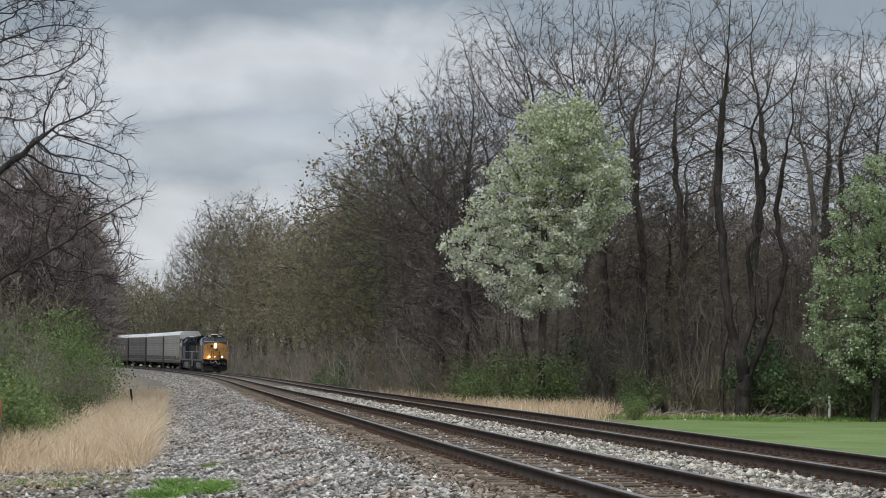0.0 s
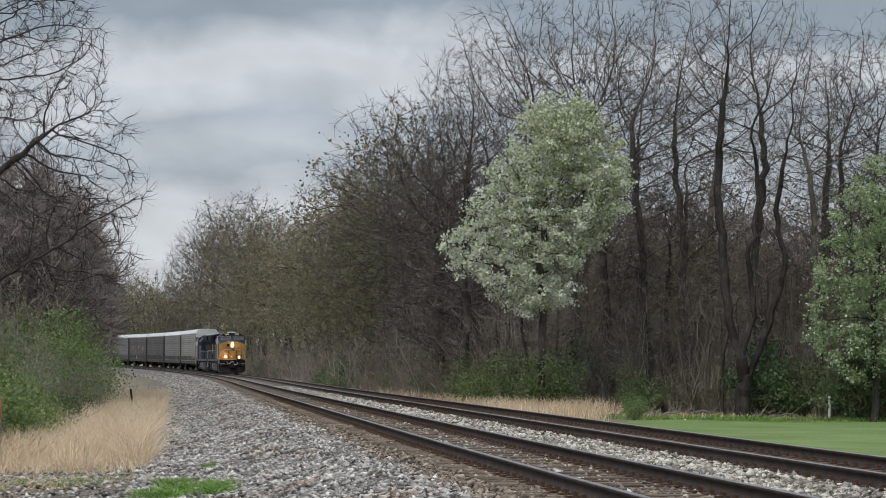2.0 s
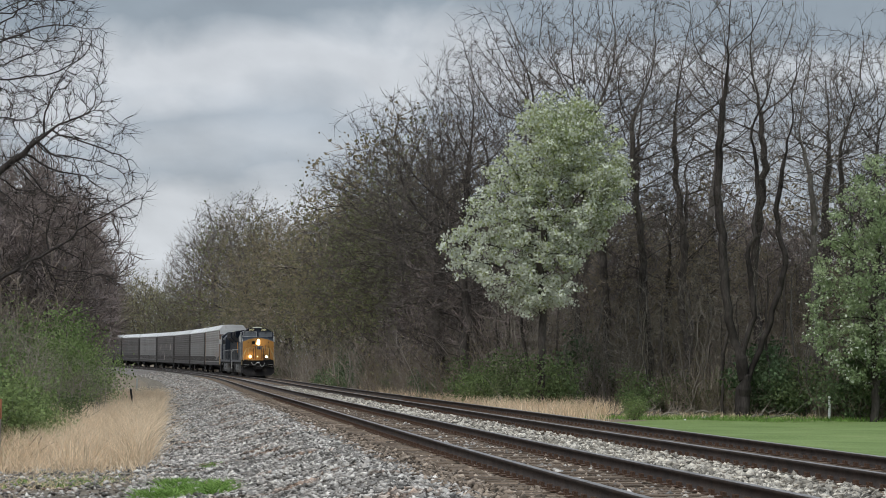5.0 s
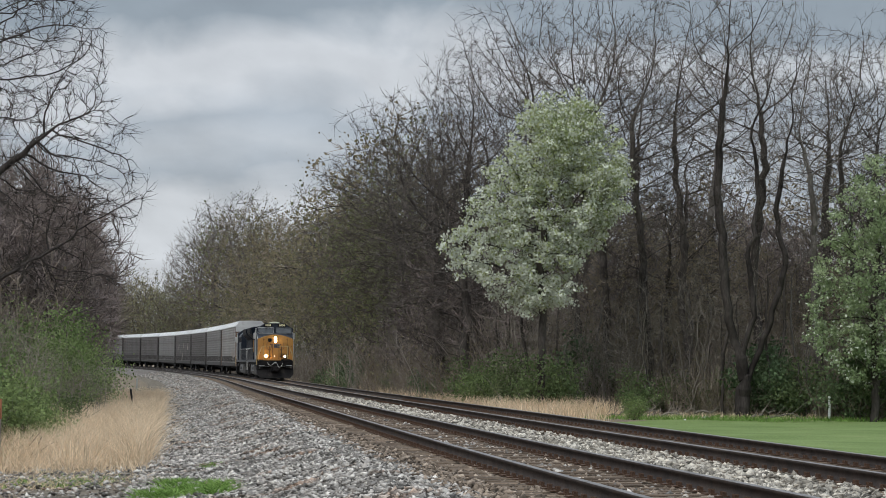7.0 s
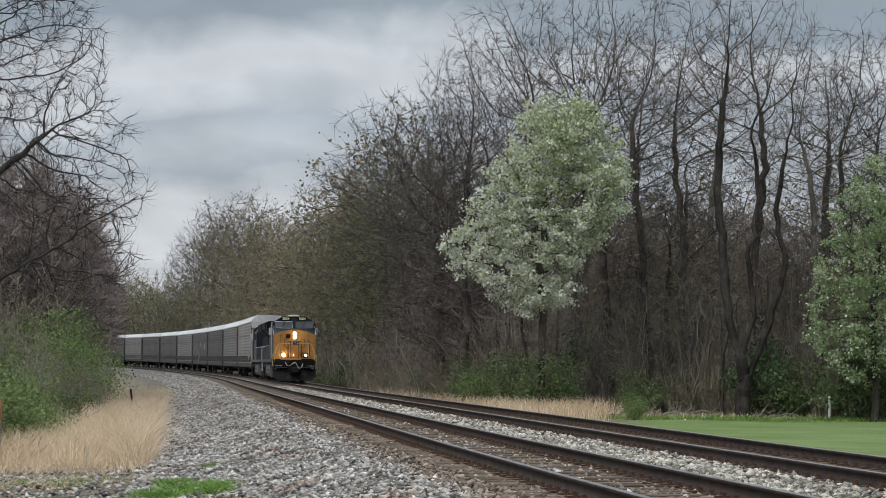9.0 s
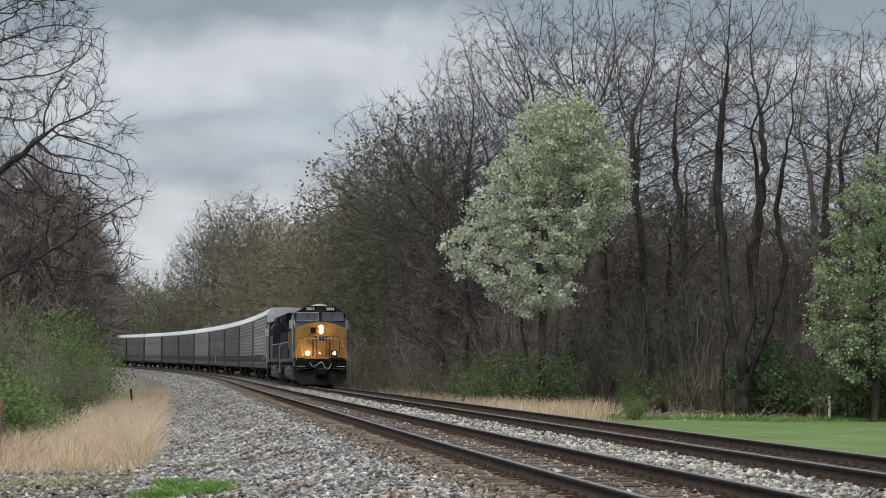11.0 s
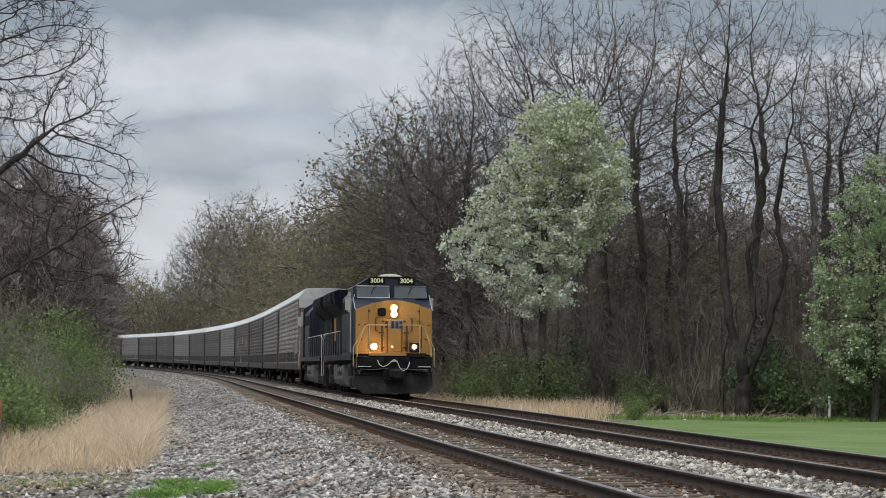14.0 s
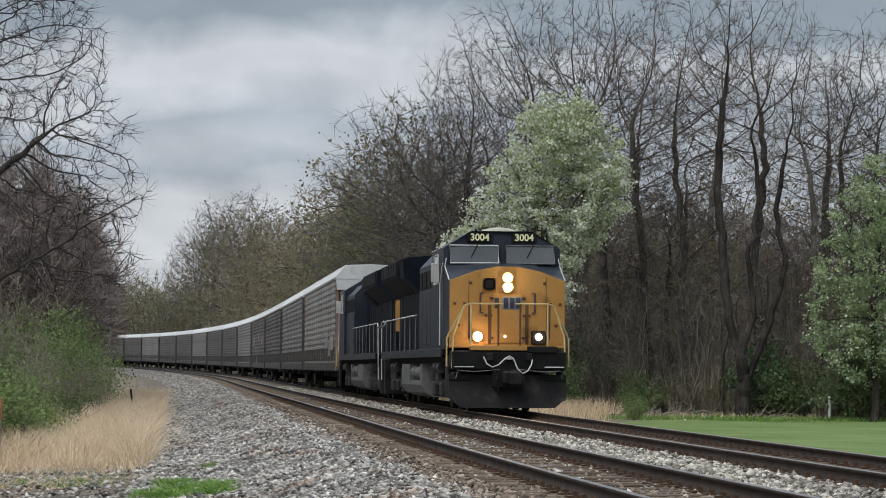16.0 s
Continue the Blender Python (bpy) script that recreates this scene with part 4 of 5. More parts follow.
        place(EVERGREEN[k], x, y, rnd.uniform(0, 360), size, L_DARK if k < 2 else "half-leafed green shrub at the wood's edge", "shrubs of the wood", "shrub")
    for u, dist, size in ((1128, 101, 0.5), (845, 122, 0.95), (905, 119, 0.85), (870, 121, 1.0), (935, 117, 0.6)):
        place(GREENSHRUB[u < 1000 and size > 0.8 and 0 or 1], (u - 784) / LENS * dist, dist, rnd.uniform(0, 360), size, L_LEAFY + " at the wood's edge", "shrubs of the wood", "shrub")
    # the camera's side of the line
    place(LEFTOAK[0], (-62 - 784) / LENS * 70, 70, 0, 1.0, L_OAK, "trees beside the line")
    for u, y, proto, size in ((-75, 92, TALL[0], 0.75), (15, 100, BRUSH[0], 1.34), (75, 104, BRUSH[1], 1.47), (120, 112, BRUSH[0], 1.34), (-30, 96, BRUSH[1], 1.66), (45, 118, BRUSH[0], 1.66), (100, 126, BRUSH[1], 1.73), (0, 122, BRUSH[0], 1.79),
                              (168, 132, GREY[1], 0.62), (150, 118, BRUSH[0], 1.15), (165, 146, BRUSH[1], 1.45), (110, 110, BRUSH[1], 1.5), (30, 92, BRUSH[1], 1.60), (90, 98, BRUSH[0], 1.28), (130, 104, BRUSH[1], 1.34), (60, 108, BRUSH[0], 1.60), (10, 112, BRUSH[0], 1.73), (-10, 104, BRUSH[1], 1.92), (90, 134, BRUSH[0], 1.79), (30, 130, BRUSH[1], 2.18), (130, 152, BRUSH[1], 1.92), (60, 156, BRUSH[0], 2.18), (140, 140, BRUSH[0], 1.60), (60, 140, BUDDING[0], 0.62), (150, 170, BRUSH[1], 1.79), (140, 215, BUDDING[0], 0.6), (110, 190, BUDDING[0], 0.66), (60, 170, BUDDING[1], 0.7),
                              (150, 260, BUDDING[2], 0.7), (100, 240, BUDDING[1], 0.8), (20, 150, BUDDING[0], 0.7), (130, 330, BUDDING[0], 0.8)):
        if proto in BRUSH:
            u = min(u, 200 - 2.7 * size * LENS / y)
        place(proto, (u - 784) / LENS * y, y, rnd.uniform(0, 360), size, label_of(proto), "trees beside the line")
    for k in range(46):
        y = 84 + k * 3.2
        size = rnd.uniform(0.9, 1.5)
        u = rnd.uniform(-60, 165 - 3.0 * size * LENS / y)
        place(rnd.choice((TANGLE[0], TANGLE[2], TANGLE[0])), (u - 784) / LENS * y, y, rnd.uniform(0, 360), size, L_TANGLE, "undergrowth beside the line", "thicket", "stuff")
    for u, y, proto, size in ((90, 84, GREENSHRUB[0], 1.3), (128, 88, GREENSHRUB[0], 1.15), (60, 86, GREENSHRUB[0], 1.15), (156, 92, GREENSHRUB[0], 0.8), (105, 80, GREENSHRUB[0], 0.9), (20, 82, GREENSHRUB[0], 0.95),
                              (25, 50, GREENSHRUB[1], 0.70), (70, 52, GREENSHRUB[1], 0.55), (-10, 50, GREENSHRUB[1], 0.85), (50, 58, GREENSHRUB[1], 0.72), (5, 57, GREENSHRUB[1], 0.9), (110, 56, GREENSHRUB[1], 0.32), (20, 64, GREENSHRUB[1], 0.9), (90, 60, GREENSHRUB[1], 0.5), (125, 66, EVERGREEN[2], 0.4)):
        place(proto, (u - 784) / LENS * y, y, rnd.uniform(0, 360), size, L_LEAFY + " beside dry grass", "shrubs beside the line", "shrub")
    for u, y, size in ((25, 66, 0.42), (150, 70, 0.3), (70, 72, 0.4), (100, 68, 0.34), (60, 63, 0.36), (130, 72, 0.36), (190, 84, 0.3), (40, 70, 0.5), (-5, 74, 0.6), (170, 76, 0.28)):
        place(POLES[2], (u - 784) / LENS * y, y, rnd.uniform(0, 360), size, "pale dead sapling leaning in the brush", "saplings beside the line")


woods()


def pear_tree(seed, height, width, low, lobes, label, blossom=0.55, count=15000, leaf=None):
    """A flowering pear: an egg-shaped crown of blossom and young leaf clumps on ascending limbs."""
    rng = np.random.default_rng(seed)
    root = tagged(new("pear_tree"), label, "tree")
    P, parent = grow(rng, [[(0, 0, -0.3), (0.1, 0.05, low), (0.0, 0, height * 0.45), (0.25, 0, height * 0.62)]], [(x, 0, z, r, r * 1.1, r) for x, z, r in lobes], 900, 0.34, 0.42, 2.4, 0.12)
    v, f, r, way = limb_mesh(P, parent, 0.17, 0.009)
    part("trunk", raw_mesh("trunk", v, f, M_BARK, True), root)
    thin = r < 0.02
    v, f, tips = twig_mesh(rng, P[thin], way[thin], 2, 0.4, 0.006)
    part("crown", raw_mesh("crown", v, f, M_TWIG), root)
    # blossom sits in short spurs along the outer twigs
    clumps = list(tips[rng.random(len(tips)) < 0.05])
    for lx, lz, lr in lobes:
        for _ in range(int(46 * lr ** 2)):
            d = rng.normal(0, 1, 3)
            d *= lr * rng.uniform(0.55, 1.0) / np.linalg.norm(d)
            c = np.array([lx, rng.uniform(-0.5, 0.5) * width * 0.3, lz]) + d * (1, 1.1, 0.95)
            if noise.noise((c[0] * 1.2 + seed, c[1] * 1.2, c[2] * 1.5)) > -0.08:
                clumps.append(c)
    clumps = np.array(clumps)
    pick = rng.integers(0, len(clumps), count)
    p = clumps[pick] + rng.normal(0, 0.115, (count, 3)) * np.array([1.1, 1.1, 0.7])
    green = 1.0 - blossom + 0.35 * (p[:, 2] - low) / (height - low) - 0.15 + rng.normal(0, 0.25, count)
    isg = green > 0.5
    for name, sel, m, size in (("blossom", p[~isg], M_BLOSSOM, 0.098), ("foliage", p[isg], leaf or M_PEARLEAF, 0.09)):
        v, f = leaf_tris(sel, size, rng, 0.05)
        part(name, raw_mesh(name, v, f, m), root)
    return root


def set_tree(ob, x, y, turn=0):
    ob.matrix_basis = pose(x, y, float(ground_z(x, y)), 0, 0, turn)


BIG_CROWN = ((1.0, 11.0, 1.6), (0.1, 10.6, 1.4), (1.9, 10.5, 1.5), (2.9, 9.0, 1.3), (0.3, 9.4, 2.1), (1.9, 9.3, 1.9), (-1.1, 8.2, 1.7), (1.2, 7.6, 2.3), (2.9, 7.9, 1.3), (-2.0, 6.6, 1.7), (0.2, 6.0, 2.0), (1.9, 6.5, 1.3),
             (-3.2, 5.4, 1.3), (-1.6, 4.8, 1.7), (0.4, 4.3, 1.6), (-0.4, 3.2, 1.1), (0.3, 3.5, 0.9))
SMALL_CROWN = ((0.3, 8.8, 1.2), (-0.6, 7.4, 1.5), (0.9, 7.2, 1.7), (-1.2, 5.6, 1.5), (0.9, 5.4, 2.0), (-1.6, 4.0, 1.4), (0.6, 3.7, 2.0), (-0.6, 2.4, 1.6), (1.6, 2.4, 1.5), (-2.3, 3.0, 0.8))
BIG_CROWN = [(x, z + 1.8, r) for x, z, r in BIG_CROWN]
SMALL_CROWN = [(x, z * 1.15, r) for x, z, r in SMALL_CROWN]
set_tree(pear_tree(81, 14.6, 8.6, 4.2, BIG_CROWN, "flowering pear tree in white blossom and pale green leaf", 0.6, 52000), 4.3, 109.5)
set_tree(pear_tree(83, 11.7, 5.4, 1.2, SMALL_CROWN, "smaller pear tree leafing green with some blossom", 0.10, 20000, M_SOFTLEAF), 18.0, 104)
for ob in FARBARE + BRUSH + TALL + GREY + STEMS + LEFTOAK + WIDEOAK + BUDDING + FARBUD + POLES + TANGLE + EVERGREEN + GREENSHRUB:
    away(ob)


# ---- grasses ----
def blades(name, label, material, count, where, height, lean, width, seed):
    rng = np.random.default_rng(seed)
    x, y = where(rng, count)
    z = ground_z(x, y) - 0.03
    n_ = len(x)
    h = rng.uniform(height[0], height[1], n_)
    a = rng.uniform(0, 6.28, n_)
    lx, ly = rng.normal(0, lean, n_) * h, rng.normal(0, lean, n_) * h
    wx, wy = np.cos(a) * width, np.sin(a) * width
    p = np.stack([np.stack([x - wx, y - wy, z], -1), np.stack([x + wx, y + wy, z], -1),
                  np.stack([x + lx * 0.4 + wx * 0.8, y + ly * 0.4 + wy * 0.8, z + h * 0.6], -1), np.stack([x + lx * 0.4 - wx * 0.8, y + ly * 0.4 - wy * 0.8, z + h * 0.6], -1),
                  np.stack([x + lx, y + ly, z + h], -1)], 1).reshape(-1, 3)
    k = 5 * np.arange(n_)[:, None]
    f = np.concatenate([np.array([(0, 1, 2)]) + k, np.array([(0, 2, 3)]) + k, np.array([(3, 2, 4)]) + k])
    tagged(new(name, raw_mesh(name, p, f, material)), label, "grass", kind="stuff")


def strip(y0, y1, o0, o1):
    def where(rng, count):
        y = y0 * (y1 / y0) ** rng.random(count)
        o = rng.uniform(o0, o1, count) + rng.normal(0, 0.15, count)
        return line_x(y) - o, y
    return where


def patch(cx, cy, rx, ry):
    def where(rng, count):
        a, d = rng.uniform(0, 6.28, count), np.sqrt(rng.random(count)) * rng.uniform(0.6, 1.05, count)
        return cx + rx * d * np.cos(a), cy + ry * d * np.sin(a)
    return where


def straw_bank(rng, count):
    """Tangled tufts along the edge of the gravel, thinning to the left."""
    y = 43.5 * (140 / 43.5) ** rng.random(count)
    o = 9.0 + np.interp(y, (44, 60, 80), (2.7, 3.0, 3.4)) * rng.random(count) ** 1.25 + rng.normal(0, 0.12, count)
    tuft = np.array([noise.noise((a * 1.3, b * 0.5, 2.0)) for a, b in zip(o, y)])
    keep = tuft > rng.uniform(-0.55, 0.12, count)
    o, y = o[keep], y[keep] + 3.2 * np.array([noise.noise((a * 1.1, 7.0, 0.0)) for a in o[keep]])
    return line_x(y) - o, y


blades("dry_grass", "tall straw-coloured dry grass beside the gravel", M_STRAW, 46000, straw_bank, (0.12, 0.82), 0.8, 0.005, 91)
blades("dry_grass", "matted low dry grass at the foot of the bank", M_STRAW, 9000, strip(42, 60, 9.0, 13.0), (0.08, 0.32), 0.9, 0.006, 96)
blades("green_weeds", "low green weeds among the dry grass", M_LEAF, 7000, strip(46, 75, 11.4, 14.5), (0.06, 0.4), 0.8, 0.010, 97)
blades("dry_grass", "thin straw-coloured grass before the wood", M_STRAW, 13000, strip(95, 270, -8.2, -4.6), (0.25, 0.85), 0.4, 0.013, 92)
blades("dry_grass", "pale dead grass at the wood's edge", M_STRAW, 2500, patch(5.0, 108, 3.2, 3.0), (0.25, 1.0), 0.45, 0.011, 95)
blades("rough_grass", "rough unmown grass where the lawn meets the wood", M_GRASS, 3500, patch(12.0, 104.5, 8.5, 3.0), (0.06, 0.28), 0.5, 0.014, 98)
blades("rough_grass", "dead weeds and rough grass along the wood's foot", M_STRAW, 1600, patch(11.0, 106.5, 8.5, 2.0), (0.1, 0.4), 0.5, 0.010, 99)
for seed, cx, cy, rx, ry, count in ((93, -3.75, 34.0, 0.46, 1.5, 1700), (193, -3.35, 35.6, 0.40, 1.6, 1300), (293, -3.95, 36.8, 0.26, 1.2, 600), (393, -3.1, 34.4, 0.22, 1.0, 500)):
    blades("grass_clump", "low clump of fresh green weeds on the gravel", M_GRASS, count, patch(cx, cy, rx, ry), (0.02, 0.16), 1.2, 0.014, seed)
blades("green_weeds", "sparse weeds on the bare dirt beside the gravel", M_GRASS, 700, patch(-5.9, 39.0, 1.2, 2.2), (0.02, 0.10), 1.0, 0.010, 197)
blades("dry_grass", "dead stalks strewn over bare dirt", M_STRAW, 900, patch(-5.8, 39.0, 1.6, 3.0), (0.03, 0.14), 2.0, 0.006, 198)
blades("grass_clump", "small tuft of green weeds on the gravel", M_GRASS, 900, patch(-4.0, 43.5, 0.22, 1.6), (0.03, 0.10), 0.5, 0.005, 94)


# ---- the train ----
SPEED, GAIN = 16.608, -0.06117
LOCO_LEN, CAR_LEN = 22.3, 28.6
WHEEL_R, CAR_WHEEL_R = 0.533, 0.46


def rolled(t):
    """How far up the line the train's front end is at t seconds."""
    return SPEED * (16 - t) + GAIN * (16 - t) ** 2


def vehicle_rows(front, length, pivots, flip=False):
    """Poses of a vehicle whose front coupling follows the train's front by that distance."""
    rows = []
    for k in range(33):
        t = k * 0.5
        s = rolled(t) + front + length / 2
        a = np.array(on_line(s - pivots, 0.0)).ravel()
        b = np.array(on_line(s + pivots, 0.0)).ravel()
        c, h = (a + b) / 2, (a - b)
        h /= np.linalg.norm(h)
        rz, rx = math.degrees(math.atan2(-h[0], h[1])), math.degrees(math.asin(h[2]))
        if flip:
            rz, rx = rz + 180, -rx
        rows.append((t, pose(c[0], c[1], c[2], rx, 0, rz)))
    return rows


def piece(name, material, parent, boxes=(), label="", c=0.02, tubes=(), r=0.02):
    """One part out of boxes (x0, x1, y0, y1, z0, z1) and bars."""
    b = Build()
    for q in boxes:
        b.box(*q, c)
    for pts in tubes:
        b.tube(pts, r, 6)
    return part(name, b.mesh(name, material), parent, label)


def wheelset_mesh(r, gauge=0.7525):
    b = Build()
    for s in (-1, 1):
        b.disc((s * gauge, 0, 0), "x", r, 0.10, 26)
        b.disc((s * (gauge - 0.065), 0, 0), "x", r + 0.026, 0.03, 26)
        b.disc((s * (gauge + 0.06), 0, 0), "x", r * 0.35, 0.05, 12)
    b.tube([(-1.0, 0, 0), (1.0, 0, 0)], 0.085, 8)
    for k in range(5):
        a = k * 2 * math.pi / 5
        for s in (-1, 1):
            b.disc((s * (gauge + 0.055), 0.62 * r * math.cos(a), 0.62 * r * math.sin(a)), "x", 0.045, 0.02, 6)
    return b.mesh("wheelset", M_SOOT)


def number_text(text, size, material):
    cu = bpy.data.curves.new("number", "FONT")
    cu.body, cu.size, cu.align_x, cu.align_y, cu.extrude, cu.offset = text, size, "CENTER", "CENTER", 0.004, 0.006
    ob = bpy.data.objects.new("number", cu)
    scene.collection.objects.link(ob)
    me = bpy.data.meshes.new_from_object(ob.evaluated_get(bpy.context.evaluated_depsgraph_get()))
    bpy.data.objects.remove(ob)
    me.materials.clear()
    me.materials.append(material)
    return me


def loco(lit):
    root = tagged(new("locomotive"), "dark blue diesel locomotive with a golden yellow nose" + (" and lit headlights" if lit else ", running tail first"), "locomotive", "locomotives")
    # frame and walkway
    piece("underframe", M_BLACK, root, [(-1.25, 1.25, -10.5, 10.2, 1.15, 1.5), (-1.54, 1.54, -10.0, 9.0, 1.46, 1.60)])
    piece("walkway_sill", M_CABBLUE, root, [(-1.55, -1.50, -9.9, 8.8, 1.40, 1.62), (1.50, 1.55, -9.9, 8.8, 1.40, 1.62)], c=0.006)
    # long hood with its doors
    b = Build()
    prof = [(-0.92, 1.6), (0.92, 1.6), (0.92, 4.1), (0.72, 4.38), (-0.72, 4.38), (-0.92, 4.1)]
    b.loft([[(x, y, z) for x, z in prof] for y in (-10.1, 1.8)])
    hood = part("hood", b.mesh("hood", M_NAVY), root)
    for k in range(11):
        y = -9.5 + k * 1.0
        for s in (-1, 1):
            d = piece("hood_door", M_NAVY, hood, [(min(s * 0.915, s * 0.945), max(s * 0.915, s * 0.945), y, y + 0.9, 1.75, 3.65)], c=0.01)
    for k in range(5):
        y = -8.6 + k * 2.0
        piece("roof_hatch", M_NAVY, hood, [(-0.62, 0.62, y, y + 1.5, 4.36, 4.46)])
    piece("exhaust_stack", M_BLACK, root, [(-0.45, 0.45, -1.6, -0.6, 4.36, 4.66)], c=0.05)
    # radiator wings
    b = Build()
    prof = [(-1.0, 3.45), (-1.52, 3.92), (-1.55, 4.42), (-1.2, 4.55), (1.2, 4.55), (1.55, 4.42), (1.52, 3.92), (1.0, 3.45)]
    b.loft([[(x, y, z) for x, z in prof] for y in (-10.15, -4.2)])
    b.loft([[(x * 0.97, y, z - 0.05) for x, z in prof] for y in (-3.9, -2.6)])
    rad = part("radiator", b.mesh("radiator", M_NAVY), root, "overhanging dark blue radiator housing")
    for s in (-1, 1):
        for k in range(6):
            y = -9.9 + k * 0.95
            piece("louvre", M_BLACK, rad, [(min(s * 1.53, s * 1.565), max(s * 1.53, s * 1.565), y, y + 0.85, 3.98, 4.38)], c=0.01)
    for k in range(3):
        b = Build()
        b.disc((0, -9.0 + k * 1.9, 4.58), "z", 0.72, 0.1, 18)
        part("fan", b.mesh("fan", M_BLACK), rad)
    # equipment cabinet behind the cab
    b = Build()
    prof = [(-1.42, 1.6), (1.42, 1.6), (1.42, 3.95), (1.0, 4.40), (-1.0, 4.40), (-1.42, 3.95)]
    b.loft([[(x, y, z) for x, z in prof] for y in (1.75, 6.3)])
    cabinet = part("equipment_cabinet", b.mesh("equipment_cabinet", M_CABBLUE), root, "faded blue equipment cabinet behind the cab")
    for s in (-1, 1):
        for k in range(4):
            y = 1.9 + k * 1.1
            piece("cabinet_door", M_CABBLUE, cabinet, [(min(s * 1.415, s * 1.44), max(s * 1.415, s * 1.44), y, y + 1.0, 1.75, 3.2)], c=0.008)
            piece("vent_grille", M_BLACK, cabinet, [(min(s * 1.415, s * 1.445), max(s * 1.415, s * 1.445), y + 0.1, y + 0.9, 3.3, 3.8)], c=0.008)
    # tail end of the long hood, painted yellow
    piece("tail_panel", M_YELLOW, root, [(-0.88, 0.88, -10.125, -10.098, 2.35, 3.45)], "yellow painted panel on the tail end", c=0.004)
    # cab
    b = Build()
    lower = [(-1.52, 1.6), (1.52, 1.6), (1.52, 4.22), (0.80, 4.66), (-0.80, 4.66), (-1.52, 4.22)]
    b.loft([[(x, y, z) for x, z in lower] for y in (6.25, 9.05)] + [[(x * 0.985, 9.22 - 0.26 * max(0, z - 3.6), z - 0.02 * (z > 4)) for x, z in lower]])
    cab = part("cab", b.mesh("cab", M_CABBLUE), root, "faded blue driving cab with sloped roof edges")
    b = Build()
    dome = [(0.50 * math.cos(k * math.pi / 8), 0.15 * math.sin(k * math.pi / 8)) for k in range(9)]
    b.loft([[(x * f, y, 4.645 + z * f) for x, z in dome] for y, f in ((6.9, 0.6), (7.1, 0.9), (7.5, 1.0), (8.3, 1.0), (8.6, 0.9), (8.75, 0.6))])
    part("roof_cap", b.mesh("roof_cap", M_CREAM, True), cab, "cream domed air conditioner on the cab roof")
    # windscreens, each in a pale frame
    for s in (-1, 1):
        x0, x1 = (0.10, 1.36) if s > 0 else (-1.36, -0.10)
        y = lambda z: 9.235 - 0.26 * max(0, z - 3.6)
        b = Build()
        o = [(x0, 3.84), (x1, 3.84), (x1, 4.28 if s * x1 < 1 else 4.24), (x0, 4.28)]
        b.loft([[(x, y(z) - 0.03, z) for x, z in o], [(x, y(z) + 0.004, z) for x, z in o]])
        w = part("windscreen", b.mesh("windscreen", M_GLASS), cab, "reflecting cab windscreen in a pale frame")
        z0, z1 = 3.82, 4.28
        ring = [(x0, y(z0) + 0.012, z0), (x1, y(z0) + 0.012, z0), (x1, y(z1) + 0.012, z1), (x0, y(z1) + 0.012, z1), (x0, y(z0) + 0.012, z0)]
        piece("window_frame", M_PALERAIL if s > 0 else M_STANCHION, w, tubes=[ring], r=0.024)
        xm = (x0 + x1) / 2
        piece("wiper", M_BLACK, w, tubes=[[(xm - 0.1, y(4.3) + 0.03, 4.32), (xm + 0.08, y(4.0) + 0.03, 3.98)]], r=0.014)
        # side windows and mirror
        side = s * 1.525
        sw = piece("side_window", M_GLASS, cab, [(min(side, side + s * 0.012), max(side, side + s * 0.012), 7.0, 7.9, 3.35, 4.05)], c=0.004)
        piece("window_frame", M_PALERAIL, sw, tubes=[[(side + s * 0.015, 6.95, 3.32), (side + s * 0.015, 7.95, 3.32), (side + s * 0.015, 7.95, 4.08), (side + s * 0.015, 6.95, 4.08), (side + s * 0.015, 6.95, 3.32)]], r=0.022)
        piece("corner_strip", M_PALERAIL, cab, tubes=[[(s * 1.50, 9.2, 3.73), (s * 1.49, 10.14, 3.345)], [(s * 1.50, 9.2, 3.73), (s * 1.46, 9.17, 3.95)]], r=0.016)
        # pale bar along the roof edge: its highlight laid on as paint
        piece("roof_gutter", M_PALERAIL, cab, tubes=[[(s * 1.53, 6.3, 4.23), (s * 1.53, 9.0, 4.23)]], r=0.014)
        piece("mirror", M_PALERAIL, cab, [(min(side, side + s * 0.22), max(side, side + s * 0.22), 8.05, 8.09, 3.35, 3.85)], c=0.01)
        piece("cab_grab_rail", M_PALERAIL, cab, tubes=[[(side + s * 0.05, 8.75, 1.7), (side + s * 0.05, 8.75, 3.3), (side + s * 0.02, 9.1, 3.8)]], r=0.02)
        piece("number_board", M_BLACK, cab, [(s * 0.58 - 0.33, s * 0.58 + 0.33, 8.86, 9.06, 4.36, 4.62)], "black number board with pale numerals", c=0.02)
        board = cab.children[-1]
        part("numeral", number_text("3004", 0.25, M_NUMERAL), board, at=pose(s * 0.58, 9.068, 4.49, 90, 0, 180))
    # nose: yellow front, blue sloped top
    b = Build()
    front = [(-1.49, 1.68), (1.49, 1.68), (1.49, 3.34), (0.85, 3.58), (0.28, 3.70), (-0.28, 3.70), (-0.85, 3.58), (-1.49, 3.34)]
    back = [(-1.50, 1.68), (1.50, 1.68), (1.50, 3.80), (0.85, 3.83), (0.28, 3.85), (-0.28, 3.85), (-0.85, 3.83), (-1.50, 3.80)]
    b.loft([[(x, 9.0, z) for x, z in back], [(x * 0.995, 10.14, z) for x, z in front]])
    part("nose_shell", b.mesh("nose_shell", M_CABBLUE), root, "dark blue top and sides of the nose")
    b = Build()
    f2 = [(x * 0.992, z) for x, z in front]
    b.loft([[(x, 10.142, z) for x, z in f2], [(x * 0.995, 10.20, 1.68 + (z - 1.68) * 0.996) for x, z in f2]])
